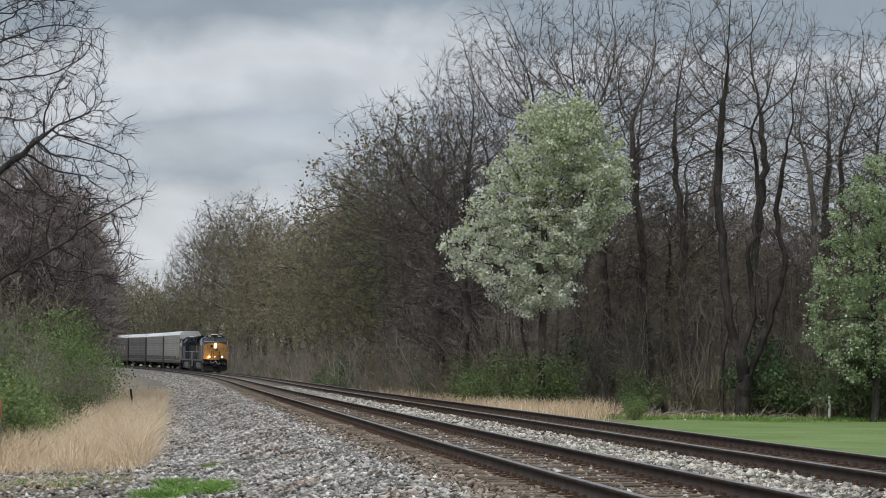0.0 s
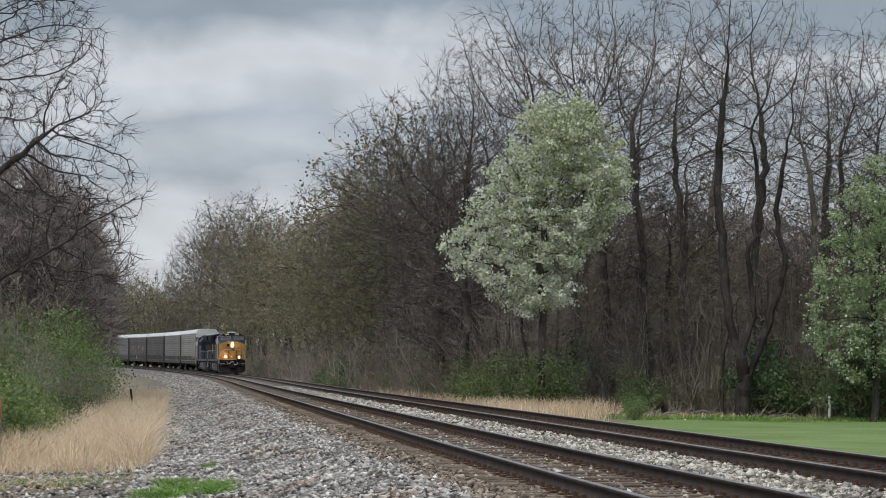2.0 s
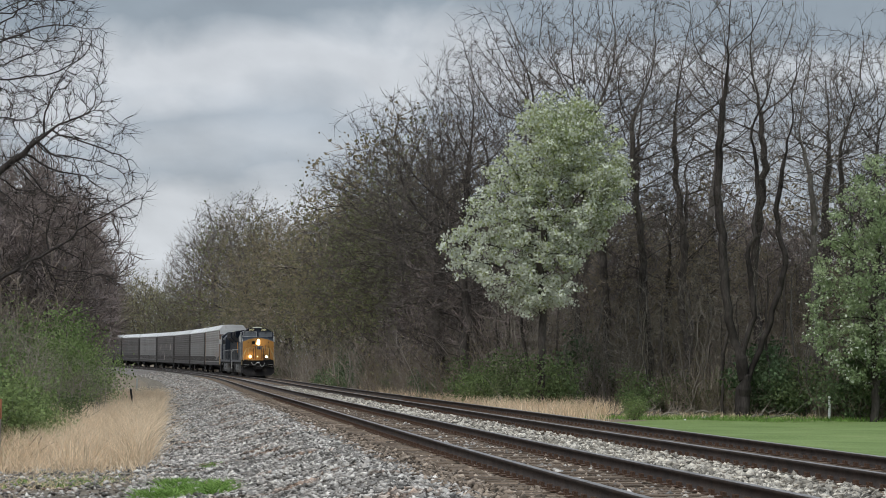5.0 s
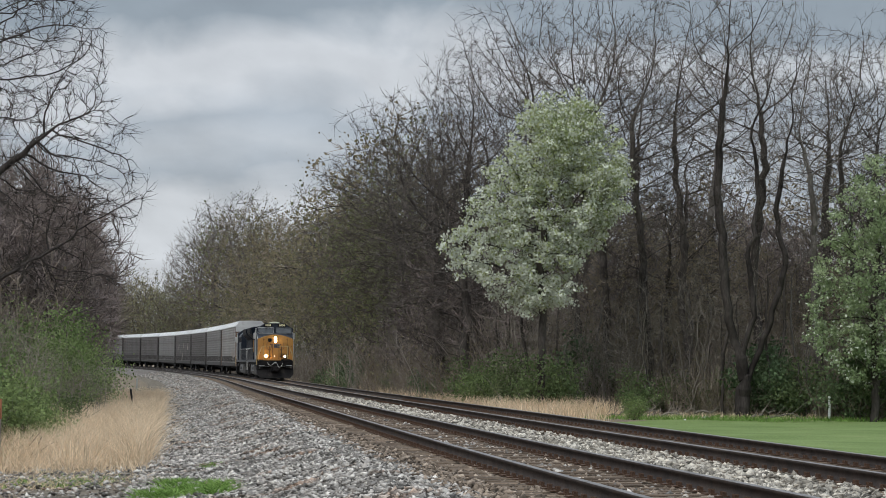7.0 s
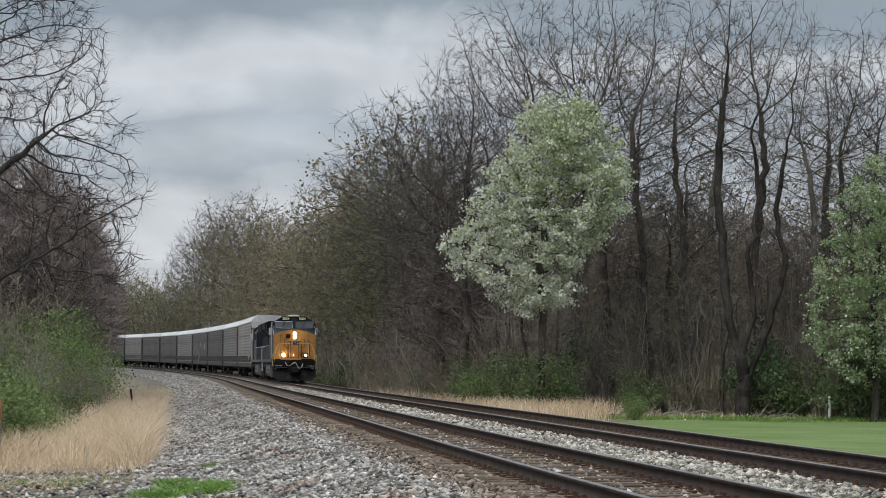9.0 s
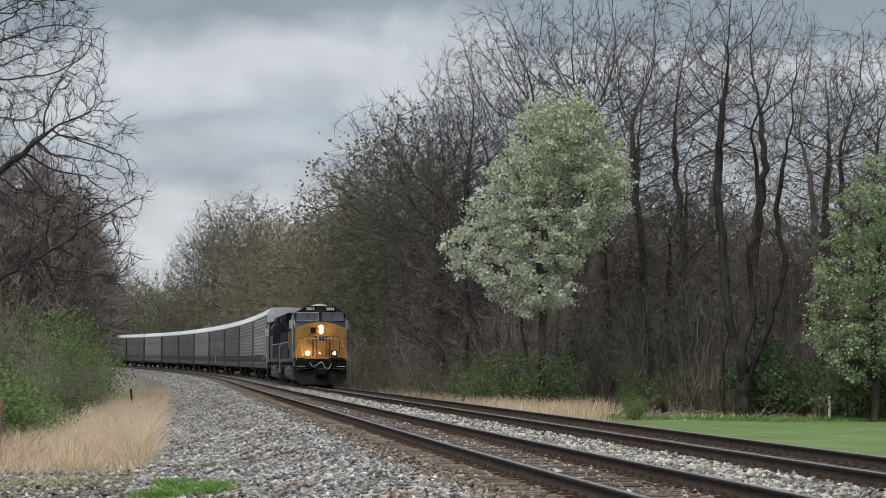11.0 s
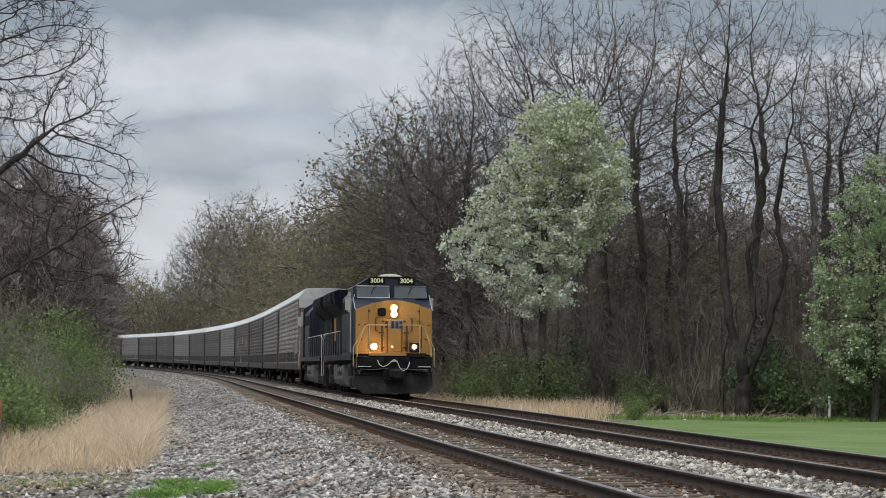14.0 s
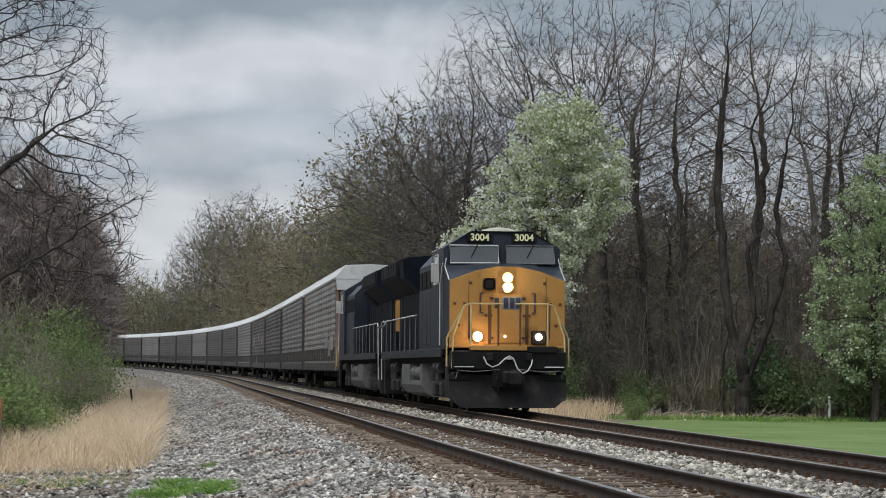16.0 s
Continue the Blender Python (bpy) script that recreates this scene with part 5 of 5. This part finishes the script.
    nose = part("nose", b.mesh("nose", M_YELLOW), root, "golden yellow nose with door, lamps and railings")
    piece("nose_door", M_YELLOW, nose, [(-0.40, 0.40, 10.195, 10.225, 1.75, 3.0)], c=0.012)
    for x0, x1, z0, z1 in ((0.42, 0.50, 1.72, 2.72), (-0.54, -0.46, 1.72, 2.72), (0.94, 1.0, 1.85, 2.7), (-1.1, -1.0, 1.85, 2.7)):
        piece("door_post", M_RUSTPOST, nose, [(x0, x1, 10.196, 10.215, z0, z1)], "rust-brown post beside the nose door", c=0.006)
    piece("nose_seam", M_RUSTPOST, nose, [(0.985, 1.0, 10.196, 10.206, 2.7, 3.44)], c=0.002)
    piece("nose_seam", M_RUSTPOST, nose, [(-1.0, -0.985, 10.196, 10.206, 2.7, 3.44)], c=0.002)
    win = piece("nose_window", M_BLACK, nose, [(0.32, 0.62, 10.19, 10.235, 3.09, 3.39)], "small dark square window with rounded corners", c=0.05)
    piece("window_frame", M_YELLOW, win, tubes=[[(0.30, 10.205, 3.07), (0.64, 10.205, 3.07), (0.64, 10.205, 3.41), (0.30, 10.205, 3.41), (0.30, 10.205, 3.07)]], r=0.018)
    # lettering of the maker's mark as plain blocks
    piece("emblem_panel", M_LOGOGREY, nose, [(-0.36, 0.14, 10.222, 10.229, 2.60, 2.93)], "worn grey field of the painted emblem", c=0.002)
    for x, lean in ((0.28, 0.0), (0.04, 0.0), (-0.12, 0.0), (-0.27, 0.0)):
        b = Build()
        bar = [(x - 0.055 + lean, 2.63), (x + 0.055 + lean, 2.63), (x + 0.055 - lean, 2.90), (x - 0.055 - lean, 2.90)]
        b.loft([[(q, 10.224, z) for q, z in bar], [(q, 10.236, z) for q, z in bar]])
        part("emblem_bar", b.mesh("emblem_bar", M_LOGO), nose, "deep blue block of the painted emblem")
    for s in (-1, 1):
        piece("emblem_bracket", M_LOGO, nose, tubes=[[(s * 0.62, 10.23, 3.02), (s * 0.70, 10.23, 3.02), (s * 0.70, 10.23, 2.52), (s * 0.62, 10.23, 2.52)]], r=0.022)
        for x, z in ((0.55, 2.45), (0.42, 2.45), (1.1, 2.75), (1.25, 2.2), (0.95, 3.28), (1.35, 2.75)):
            piece("latch", M_RUSTPOST, nose, [(s * x - 0.035, s * x + 0.035, 10.19, 10.23, z - 0.03, z + 0.03)], c=0.006)
    # lamps
    b = Build()
    for z in (3.17, 3.41):
        b.disc((0, 10.20, z), "y", 0.15, 0.10, 18)
    head = part("headlight", b.mesh("headlight", M_YELLOW), nose, "pair of lit headlights one above the other" if lit else "unlit headlight housing")
    for z in (3.17, 3.41):
        b = Build()
        b.tube([(0, 10.248, z), (0, 10.275, z), (0, 10.300, z), (0, 10.315, z)], [0.115, 0.104, 0.07, 0.02], 18)
        part("lens", b.mesh("lens", M_HEAD if lit else M_GLASS), head)
    for s in (-1, 1):
        box = piece("ditch_light", M_BLACK if s < 0 else M_YELLOW, root, [(s * 0.78 - (0.18 if s < 0 else 0.10), s * 0.78 + (0.18 if s < 0 else 0.10), 10.24, 10.40, 1.72 if s < 0 else 1.81, 2.06 if s < 0 else 2.01)], "square ditch light box", c=0.02)
        b = Build()
        b.tube([(s * 0.78, 10.396, 1.91), (s * 0.78, 10.425, 1.91), (s * 0.78, 10.445, 1.91), (s * 0.78, 10.455, 1.91)], [0.085, 0.08, 0.055, 0.015] if s < 0 else [0.118, 0.105, 0.07, 0.015], 16)
        part("lens", b.mesh("lens", M_DITCH if lit else M_GLASS), box)
    b = Build()
    b.disc((0.06, 10.24, 1.92), "y", 0.03, 0.02, 8)
    part("marker_light", b.mesh("marker_light", M_STEP if lit else M_GLASS), nose)
    # front platform, railings, steps, coupler, hoses, plough
    piece("platform_edge", M_YELLOW, root, [(-0.46, 0.98, 10.2, 10.62, 1.56, 1.68), (-1.5, -0.46, 10.2, 10.35, 1.62, 1.68), (0.98, 1.5, 10.2, 10.35, 1.62, 1.68)], "yellow edge of the front platform", c=0.01)
    piece("lamp_shelf", M_BLACK, root, [(-1.22, -0.47, 10.36, 10.66, 1.50, 1.67)], "black shelf under the ditch light", c=0.02)
    piece("air_hose", M_PALERAIL, root, tubes=[[(0.66, 10.66, 1.40), (0.58, 10.70, 1.22), (0.44, 10.72, 1.14), (0.28, 10.72, 1.20), (0.10, 10.70, 1.37), (0.0, 10.68, 1.42), (-0.10, 10.70, 1.34), (-0.20, 10.72, 1.10),
                                                (-0.32, 10.73, 0.98), (-0.45, 10.72, 1.04), (-0.55, 10.70, 1.20), (-0.58, 10.66, 1.34)]], label="pale looped air hose across the front", r=0.02)
    piece("hose_bracket", M_PALERAIL, root, [(-0.10, 0.10, 10.62, 10.70, 1.33, 1.39)], c=0.01)
    piece("anticlimber", M_BLACK, root, [(-1.45, 1.45, 9.9, 10.6, 1.05, 1.56)], c=0.05)
    for s in (-1, 1):
        piece("front_railing", M_RAILING, root, tubes=[[(s * 0.16, 10.58, 2.74), (s * 1.0, 10.58, 2.74), (s * 1.12, 10.56, 2.70), (s * 1.52, 10.3, 1.95), (s * 1.56, 10.3, 1.85), (s * 1.56, 10.3, 1.15)],
                                                   [(s * 1.15, 10.57, 2.68), (s * 1.42, 10.5, 1.9), (s * 1.44, 10.5, 1.1)], [(s * 0.98, 10.58, 2.74), (s * 0.98, 10.58, 1.66)]], label="pale yellow tubular handrail", r=0.024)
        piece("railing_post", M_RUSTPOST, root, [(s * 0.28 - 0.025, s * 0.28 + 0.025, 10.56, 10.6, 1.66, 2.74)], c=0.006)
        for z in (0.45, 0.80, 1.13):
            piece("step", M_BLACK, root, [(min(s * 0.95, s * 1.5), max(s * 0.95, s * 1.5), 9.75, 10.35, z, z + 0.04)], c=0.005)
        piece("step_edge", M_PALERAIL, root, [(min(s * 0.9, s * 1.4), max(s * 0.9, s * 1.4), 10.60, 10.63, 1.13, 1.16)], c=0.004)
        piece("side_step_panel", M_SOOT, root, [(min(s * 1.40, s * 1.48), max(s * 1.40, s * 1.48), 9.2, 9.9, 0.35, 1.4)])
        # air hoses
        piece("brake_hose", M_BLACK, root, tubes=[[(s * 0.30, 10.62, 1.05), (s * 0.34, 10.78, 0.8), (s * 0.30, 10.80, 0.52), (s * 0.24, 10.78, 0.42)]], r=0.03)
        piece("uncoupling_lever", M_STANCHION, root, tubes=[[(s * 0.25, 10.66, 1.08), (s * 0.9, 10.64, 1.02), (s * 1.3, 10.6, 1.05), (s * 1.36, 10.6, 0.85)]], r=0.014)
        piece("hinge", M_RUSTPOST, nose, [(s * 0.41 - 0.05, s * 0.41 + 0.05, 10.2, 10.24, 2.86, 2.92), (s * 0.41 - 0.05, s * 0.41 + 0.05, 10.2, 10.24, 1.85, 1.91)], c=0.006)
        piece("jumper_socket", M_SOOT, root, [(s * 0.5 - 0.08, s * 0.5 + 0.08, 10.58, 10.68, 1.30, 1.50)])
    b = Build()
    plough = [(-1.50, 0.95), (1.50, 0.95), (1.50, 0.36), (1.18, 0.11), (-1.18, 0.11), (-1.50, 0.36)]
    b.loft([[(x, 10.05, z) for x, z in plough], [(x, 10.42 + 0.22 * (0.95 - z) - 0.14 * abs(x) / 1.5, z) for x, z in plough]])
    part("snow_plough", b.mesh("snow_plough", M_SOOT), root, "dusty dark steel snow plough")
    for end in (1, -1):
        y0 = 10.55 * end
        b = Build()
        b.box(-0.19, 0.19, min(y0, y0 + end * 0.35), max(y0, y0 + end * 0.35), 0.70, 1.04, 0.05)
        b.box(-0.27, 0.05, min(y0 + end * 0.3, y0 + end * 0.60), max(y0 + end * 0.3, y0 + end * 0.60), 0.66, 1.06, 0.07)
        b.box(-0.42, 0.42, min(y0 - end * 0.2, y0 + end * 0.05), max(y0 - end * 0.2, y0 + end * 0.05), 0.6, 1.14, 0.04)
        part("coupler", b.mesh("coupler", M_SOOT), root)
    piece("rear_pilot", M_SOOT, root, [(-1.4, 1.4, -10.6, -10.2, 0.2, 1.4)], c=0.04)
    # side railings
    for s in (-1, 1):
        piece("side_handrail", M_PALERAIL, root, tubes=[[(s * 1.5, 1.6, 2.62), (s * 1.5, -10.2, 2.62), (s * 1.5, -10.4, 2.5)]], label="pale tubular handrail along the walkway", r=0.022)
        for k in range(8):
            y = 1.4 - k * 1.65
            piece("stanchion", M_STANCHION, root, tubes=[[(s * 1.5, y, 1.6), (s * 1.5, y, 2.62)]], r=0.018)
        piece("rear_grab_rail", M_PALERAIL, root, tubes=[[(s * 1.48, -10.45, 0.7), (s * 1.5, -10.45, 2.4), (s * 1.3, -10.4, 2.7)]], r=0.02)
    # fuel tank and air tanks
    b = Build()
    full = [(-1.46, 1.22), (1.46, 1.22), (1.46, 0.62), (1.36, 0.40), (1.08, 0.28), (-1.08, 0.28), (-1.36, 0.40), (-1.46, 0.62)]
    low = [(x, min(z, 0.74)) for x, z in full]
    notch = [(max(min(x, 1.12), -1.12), z) for x, z in full]
    b.loft([[(x, y, z) for x, z in full] for y in (-3.2, -0.6)])
    b.loft([[(x, y, z) for x, z in low] for y in (-0.598, 2.5)])
    b.loft([[(x, y, z) for x, z in full] for y in (2.502, 3.1)])
    tank = part("fuel_tank", b.mesh("fuel_tank", M_TANK), root, "pale grey fuel tank with a notch for air reservoirs")
    # black core: the shade inside the notch, put into colour
    piece("tank_recess", M_BLACK, tank, [(-1.1, 1.1, -0.6, 2.5, 0.742, 1.22)])
    for s in (-1, 1):
        for y0, y1 in ((-0.45, 0.85), (1.05, 2.35)):
            b = Build()
            b.tube([(s * 1.29, y0, 0.98), (s * 1.29, y0 + 0.07, 0.98), (s * 1.29, y1 - 0.07, 0.98), (s * 1.29, y1, 0.98)], [0.10, 0.19, 0.19, 0.10], 14)
            part("air_reservoir", b.mesh("air_reservoir", M_TANK, True), tank, "pale grey air reservoir cylinder")
    # bogies
    wheels = []
    ws = wheelset_mesh(WHEEL_R)
    for y in (6.5, -6.5):
        bogie = piece("bogie", M_SOOT, root, [(-0.9, 0.9, y - 2.4, y + 2.4, 0.62, 0.92), (-0.9, 0.9, y - 1.3, y + 1.3, 0.5, 1.12)], "six-wheeled bogie with grimy dark side frames", c=0.05)
        for s in (-1, 1):
            b = Build()
            path = [(y - 2.75, 0.62), (y - 2.55, 0.98), (y - 1.2, 1.02), (y - 0.6, 0.80), (y + 0.6, 0.80), (y + 1.2, 1.02), (y + 2.55, 0.98), (y + 2.75, 0.62), (y + 2.3, 0.60), (y + 1.1, 0.66), (y + 0.6, 0.50), (y - 0.6, 0.50), (y - 1.1, 0.66), (y - 2.3, 0.60)]
            b.loft([[(s * 1.02, p, z) for p, z in path], [(s * 1.24, p, z) for p, z in path]])
            part("side_frame", b.mesh("side_frame", M_BOGIE), bogie, "grimy dark cast side frame")
            for dy in (-1.85, 0.0, 1.85):
                piece("axle_box", M_BOGIE, bogie, [(min(s * 1.0, s * 1.32), max(s * 1.0, s * 1.32), y + dy - 0.22, y + dy + 0.22, 0.34, 0.74)], c=0.05)
                b = Build()
                b.tube([(s * 1.22, y + dy - 0.42, 0.75), (s * 1.22, y + dy - 0.42, 1.08)], 0.11, 8)
                part("coil_spring", b.mesh("coil_spring", M_BOGIE), bogie)
            b = Build()
            b.tube([(s * 1.34, y - 0.62, 1.12), (s * 1.34, y + 0.1, 1.12)], 0.15, 10)
            b.tube([(s * 1.34, y + 0.35, 1.12), (s * 1.34, y + 1.05, 1.12)], 0.15, 10)
            part("brake_cylinder", b.mesh("brake_cylinder", M_BOGIE), bogie)
        for dy in (-1.85, 0.0, 1.85):
            wheels.append(part("wheelset", ws, root, at=pose(0, y + dy, WHEEL_R)))
    return root, wheels


def autorack(panel_mat, label, graffiti=0):
    root = tagged(new("autorack_car"), label, "freight car", "autorack cars")
    half = 13.42
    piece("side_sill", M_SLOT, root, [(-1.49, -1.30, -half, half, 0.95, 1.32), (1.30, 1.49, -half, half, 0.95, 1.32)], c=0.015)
    piece("deck", M_BLACK, root, [(-1.3, 1.3, -half + 0.4, half - 0.4, 0.90, 1.10)])
    piece("deck", M_BLACK, root, [(-1.3, 1.3, -half + 0.4, half - 0.4, 3.05, 3.15)])
    piece("centre_sill", M_BLACK, root, [(-0.4, 0.4, -14.1, 14.1, 0.62, 0.92)])
    # corrugated side panels between posts
    bays, step = 14, 2 * half / 14
    b = Build()
    z, ring = 1.30, []
    while z < 4.88:
        ring += [(0.0, z), (0.0, z + 0.10), (0.035, z + 0.13), (0.035, z + 0.24), (0.0, z + 0.27)]
        z += 0.27
    ring = [(a, min(q, 4.93)) for a, q in ring]
    loop = ring + [(-0.03, 4.93), (-0.03, 1.30)]
    b.loft([[(a, y, q) for a, q in loop] for y in (-step / 2 + 0.05, step / 2 - 0.05)])
    # slots: raised strips whose dark colour paints the shade of openings
    for k in range(7):
        y = -step / 2 + 0.2 + k * (step - 0.4) / 6
        b.box(0.036, 0.046, y - 0.035, y + 0.035, 1.42, 1.98, 0.0)
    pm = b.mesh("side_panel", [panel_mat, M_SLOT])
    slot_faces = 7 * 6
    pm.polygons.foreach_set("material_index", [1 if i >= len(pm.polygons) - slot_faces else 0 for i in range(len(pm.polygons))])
    for k in range(bays):
        y = -half + step * (k + 0.5)
        part("side_panel", pm, root, at=pose(1.44, y, 0))
        part("side_panel", pm, root, at=pose(-1.44, y, 0, 0, 0, 180))
    b = Build()
    b.box(-0.03, 0.03, -0.05, 0.05, 1.3, 4.93, 0.008)
    post = b.mesh("post", panel_mat)
    for k in range(bays + 1):
        y = -half + step * k
        y = min(max(y, -half + 0.06), half - 0.06)
        part("post", post, root, at=pose(1.442, y, 0))
        part("post", post, root, at=pose(-1.442, y, 0))
    # ends: recessed double doors between corner posts, rusty if graffiti is 1
    # otherwise dark: the shade of the gaps between cars is in their colour
    for e in (-1, 1):
        y0 = e * (half - 0.55)
        for s in (-1, 1):
            piece("end_door", M_RUSTEND if graffiti == 1 else M_BLACK, root, [(min(s * 0.03, s * 1.40), max(s * 0.03, s * 1.40), min(y0, y0 + e * 0.06), max(y0, y0 + e * 0.06), 1.1, 5.0)], c=0.01)
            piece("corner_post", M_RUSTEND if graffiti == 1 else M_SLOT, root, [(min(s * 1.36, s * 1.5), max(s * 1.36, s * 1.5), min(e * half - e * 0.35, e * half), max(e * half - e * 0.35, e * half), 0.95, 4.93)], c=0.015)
            piece("ladder", M_SLOT, root, tubes=[[(s * 1.52, e * (half - 0.1), z), (s * 1.52, e * (half - 0.5), z)] for z in np.arange(1.2, 4.9, 0.36)], r=0.016)
        b = Build()
        b.box(-0.16, 0.16, min(e * 13.9, e * 14.35), max(e * 13.9, e * 14.35), 0.70, 1.0, 0.04)
        part("coupler", b.mesh("coupler", M_SOOT), root)
    # roof of ribbed sheets with sloped shoulders, closed by end caps
    prof = [(-1.50, 4.92), (1.50, 4.92), (1.53, 5.00), (1.10, 5.50), (0.0, 5.54), (-1.10, 5.50), (-1.53, 5.00)]
    b = Build()
    rows = []
    for k in range(29):
        y = (k - 14) * 0.962
        rows += [[(x, y - 0.04, z) for x, z in prof], [(x * 1.012, y - 0.03, z + 0.02 * (z > 5.1)) for x, z in prof], [(x * 1.012, y + 0.03, z + 0.02 * (z > 5.1)) for x, z in prof], [(x, y + 0.04, z) for x, z in prof]]
    b.loft(rows)
    part("roof", b.mesh("roof", M_ROOF), root, "pale zinc roof with sloped shoulders")
    # one front cap is pale; the rest carry the gaps' shade as colour
    cap = [(-1.47, 4.45), (1.47, 4.45), (1.50, 4.98), (1.07, 5.48), (-1.07, 5.48), (-1.50, 4.98)]
    for e in (-1, 1):
        b = Build()
        b.loft([[(x, e * (half - 0.15), z) for x, z in cap], [(x, e * (half + 0.07), z) for x, z in cap]])
        part("end_cap", b.mesh("end_cap", M_ROOF if graffiti == 1 and e > 0 else M_SLOT), root)
    if graffiti:
        rng = random.Random(graffiti)
        for s in (-1, 1):
            b = Build()
            for k in range(9):
                y = half - 1.0 - rng.uniform(0, 7 if graffiti == 1 else 22)
                z = rng.uniform(1.9, 2.4) if graffiti == 1 else rng.uniform(1.5, 3.6)
                w, h = rng.uniform(0.25, 0.7), rng.uniform(0.4, 0.8)
                sk = rng.uniform(-0.2, 0.2)
                q = [(y - w, z - h / 2), (y + w * 0.7, z - h * 0.4), (y + w + sk, z + h / 2), (y - w * 0.6 + sk, z + h * 0.4)]
                b.loft([[(s * 1.478, a, c) for a, c in q], [(s * 1.490, a, c) for a, c in q]])
            part("graffiti", b.mesh("graffiti", M_GRAFFITI), root, "faded red and white spray-painted marks")
    # bogies
    wheels = []
    ws = wheelset_mesh(CAR_WHEEL_R)
    for y in (-9.9, 9.9):
        bogie = piece("bogie", M_SOOT, root, [(-1.0, 1.0, y - 0.25, y + 0.25, 0.38, 0.66)], c=0.04)
        for s in (-1, 1):
            b = Build()
            path = [(y - 1.25, 0.42), (y - 1.15, 0.66), (y - 0.4, 0.78), (y + 0.4, 0.78), (y + 1.15, 0.66), (y + 1.25, 0.42), (y + 0.8, 0.46), (y + 0.35, 0.22), (y - 0.35, 0.22), (y - 0.8, 0.46)]
            b.loft([[(s * 0.94, p, z) for p, z in path], [(s * 1.10, p, z) for p, z in path]])
            part("side_frame", b.mesh("side_frame", M_SOOT), bogie)
        for dy in (-0.9, 0.9):
            wheels.append(part("wheelset", ws, root, at=pose(0, y + dy, CAR_WHEEL_R)))
    return root, wheels


M_NUMERAL = mat("pale_yellow_numeral", (0.74, 0.70, 0.42), (0.82, 0.78, 0.50), 3, 0.6, bump=0, grain=0.05)
LOCO, LOCO_WHEELS = loco(True)
LOCO_BACK, BACK_WHEELS = loco(False)
PALE, PALE_WHEELS = autorack(M_GALV, "grey steel autorack freight car with a white roof")
DARK, _ = autorack(M_GALVDARK, "dark weathered autorack freight car with a white roof")
RED, RED_WHEELS = autorack(M_GALVPALE, "grey autorack freight car with rusty ends and faded graffiti", 1)
TAGGED, _ = autorack(M_GALVDARK, "dark autorack freight car with pale graffiti along its side", 2)
CARS = [RED, PALE, DARK, TAGGED]
for kind in (PALE, DARK, DARK, PALE, DARK, DARK, PALE, DARK, DARK, PALE, DARK):
    CARS.append(copy_thing(kind, Matrix()))


def spin(wheels, radius, way=1):
    """The wheels roll with the train: a key at every thirtieth of a second."""
    for w in wheels:
        at = w.matrix_basis.translation.copy()
        rows = []
        for k in range(481):
            t = k / 30
            turn = (rolled(0) - rolled(t)) / radius
            rows.append((t, Matrix.Translation(at) @ Matrix.Rotation(-turn * way, 4, "X")))
        walk(w, rows)


def motions():
    walk(LOCO, vehicle_rows(0.0, LOCO_LEN, 6.5))
    walk(LOCO_BACK, vehicle_rows(LOCO_LEN, LOCO_LEN, 6.5, True))
    for k, car in enumerate(CARS):
        walk(car, vehicle_rows(2 * LOCO_LEN + CAR_LEN * k, CAR_LEN, 9.9))
    spin(LOCO_WHEELS, WHEEL_R)
    spin(BACK_WHEELS, WHEEL_R, -1)
    spin(RED_WHEELS + PALE_WHEELS, CAR_WHEEL_R)


motions()
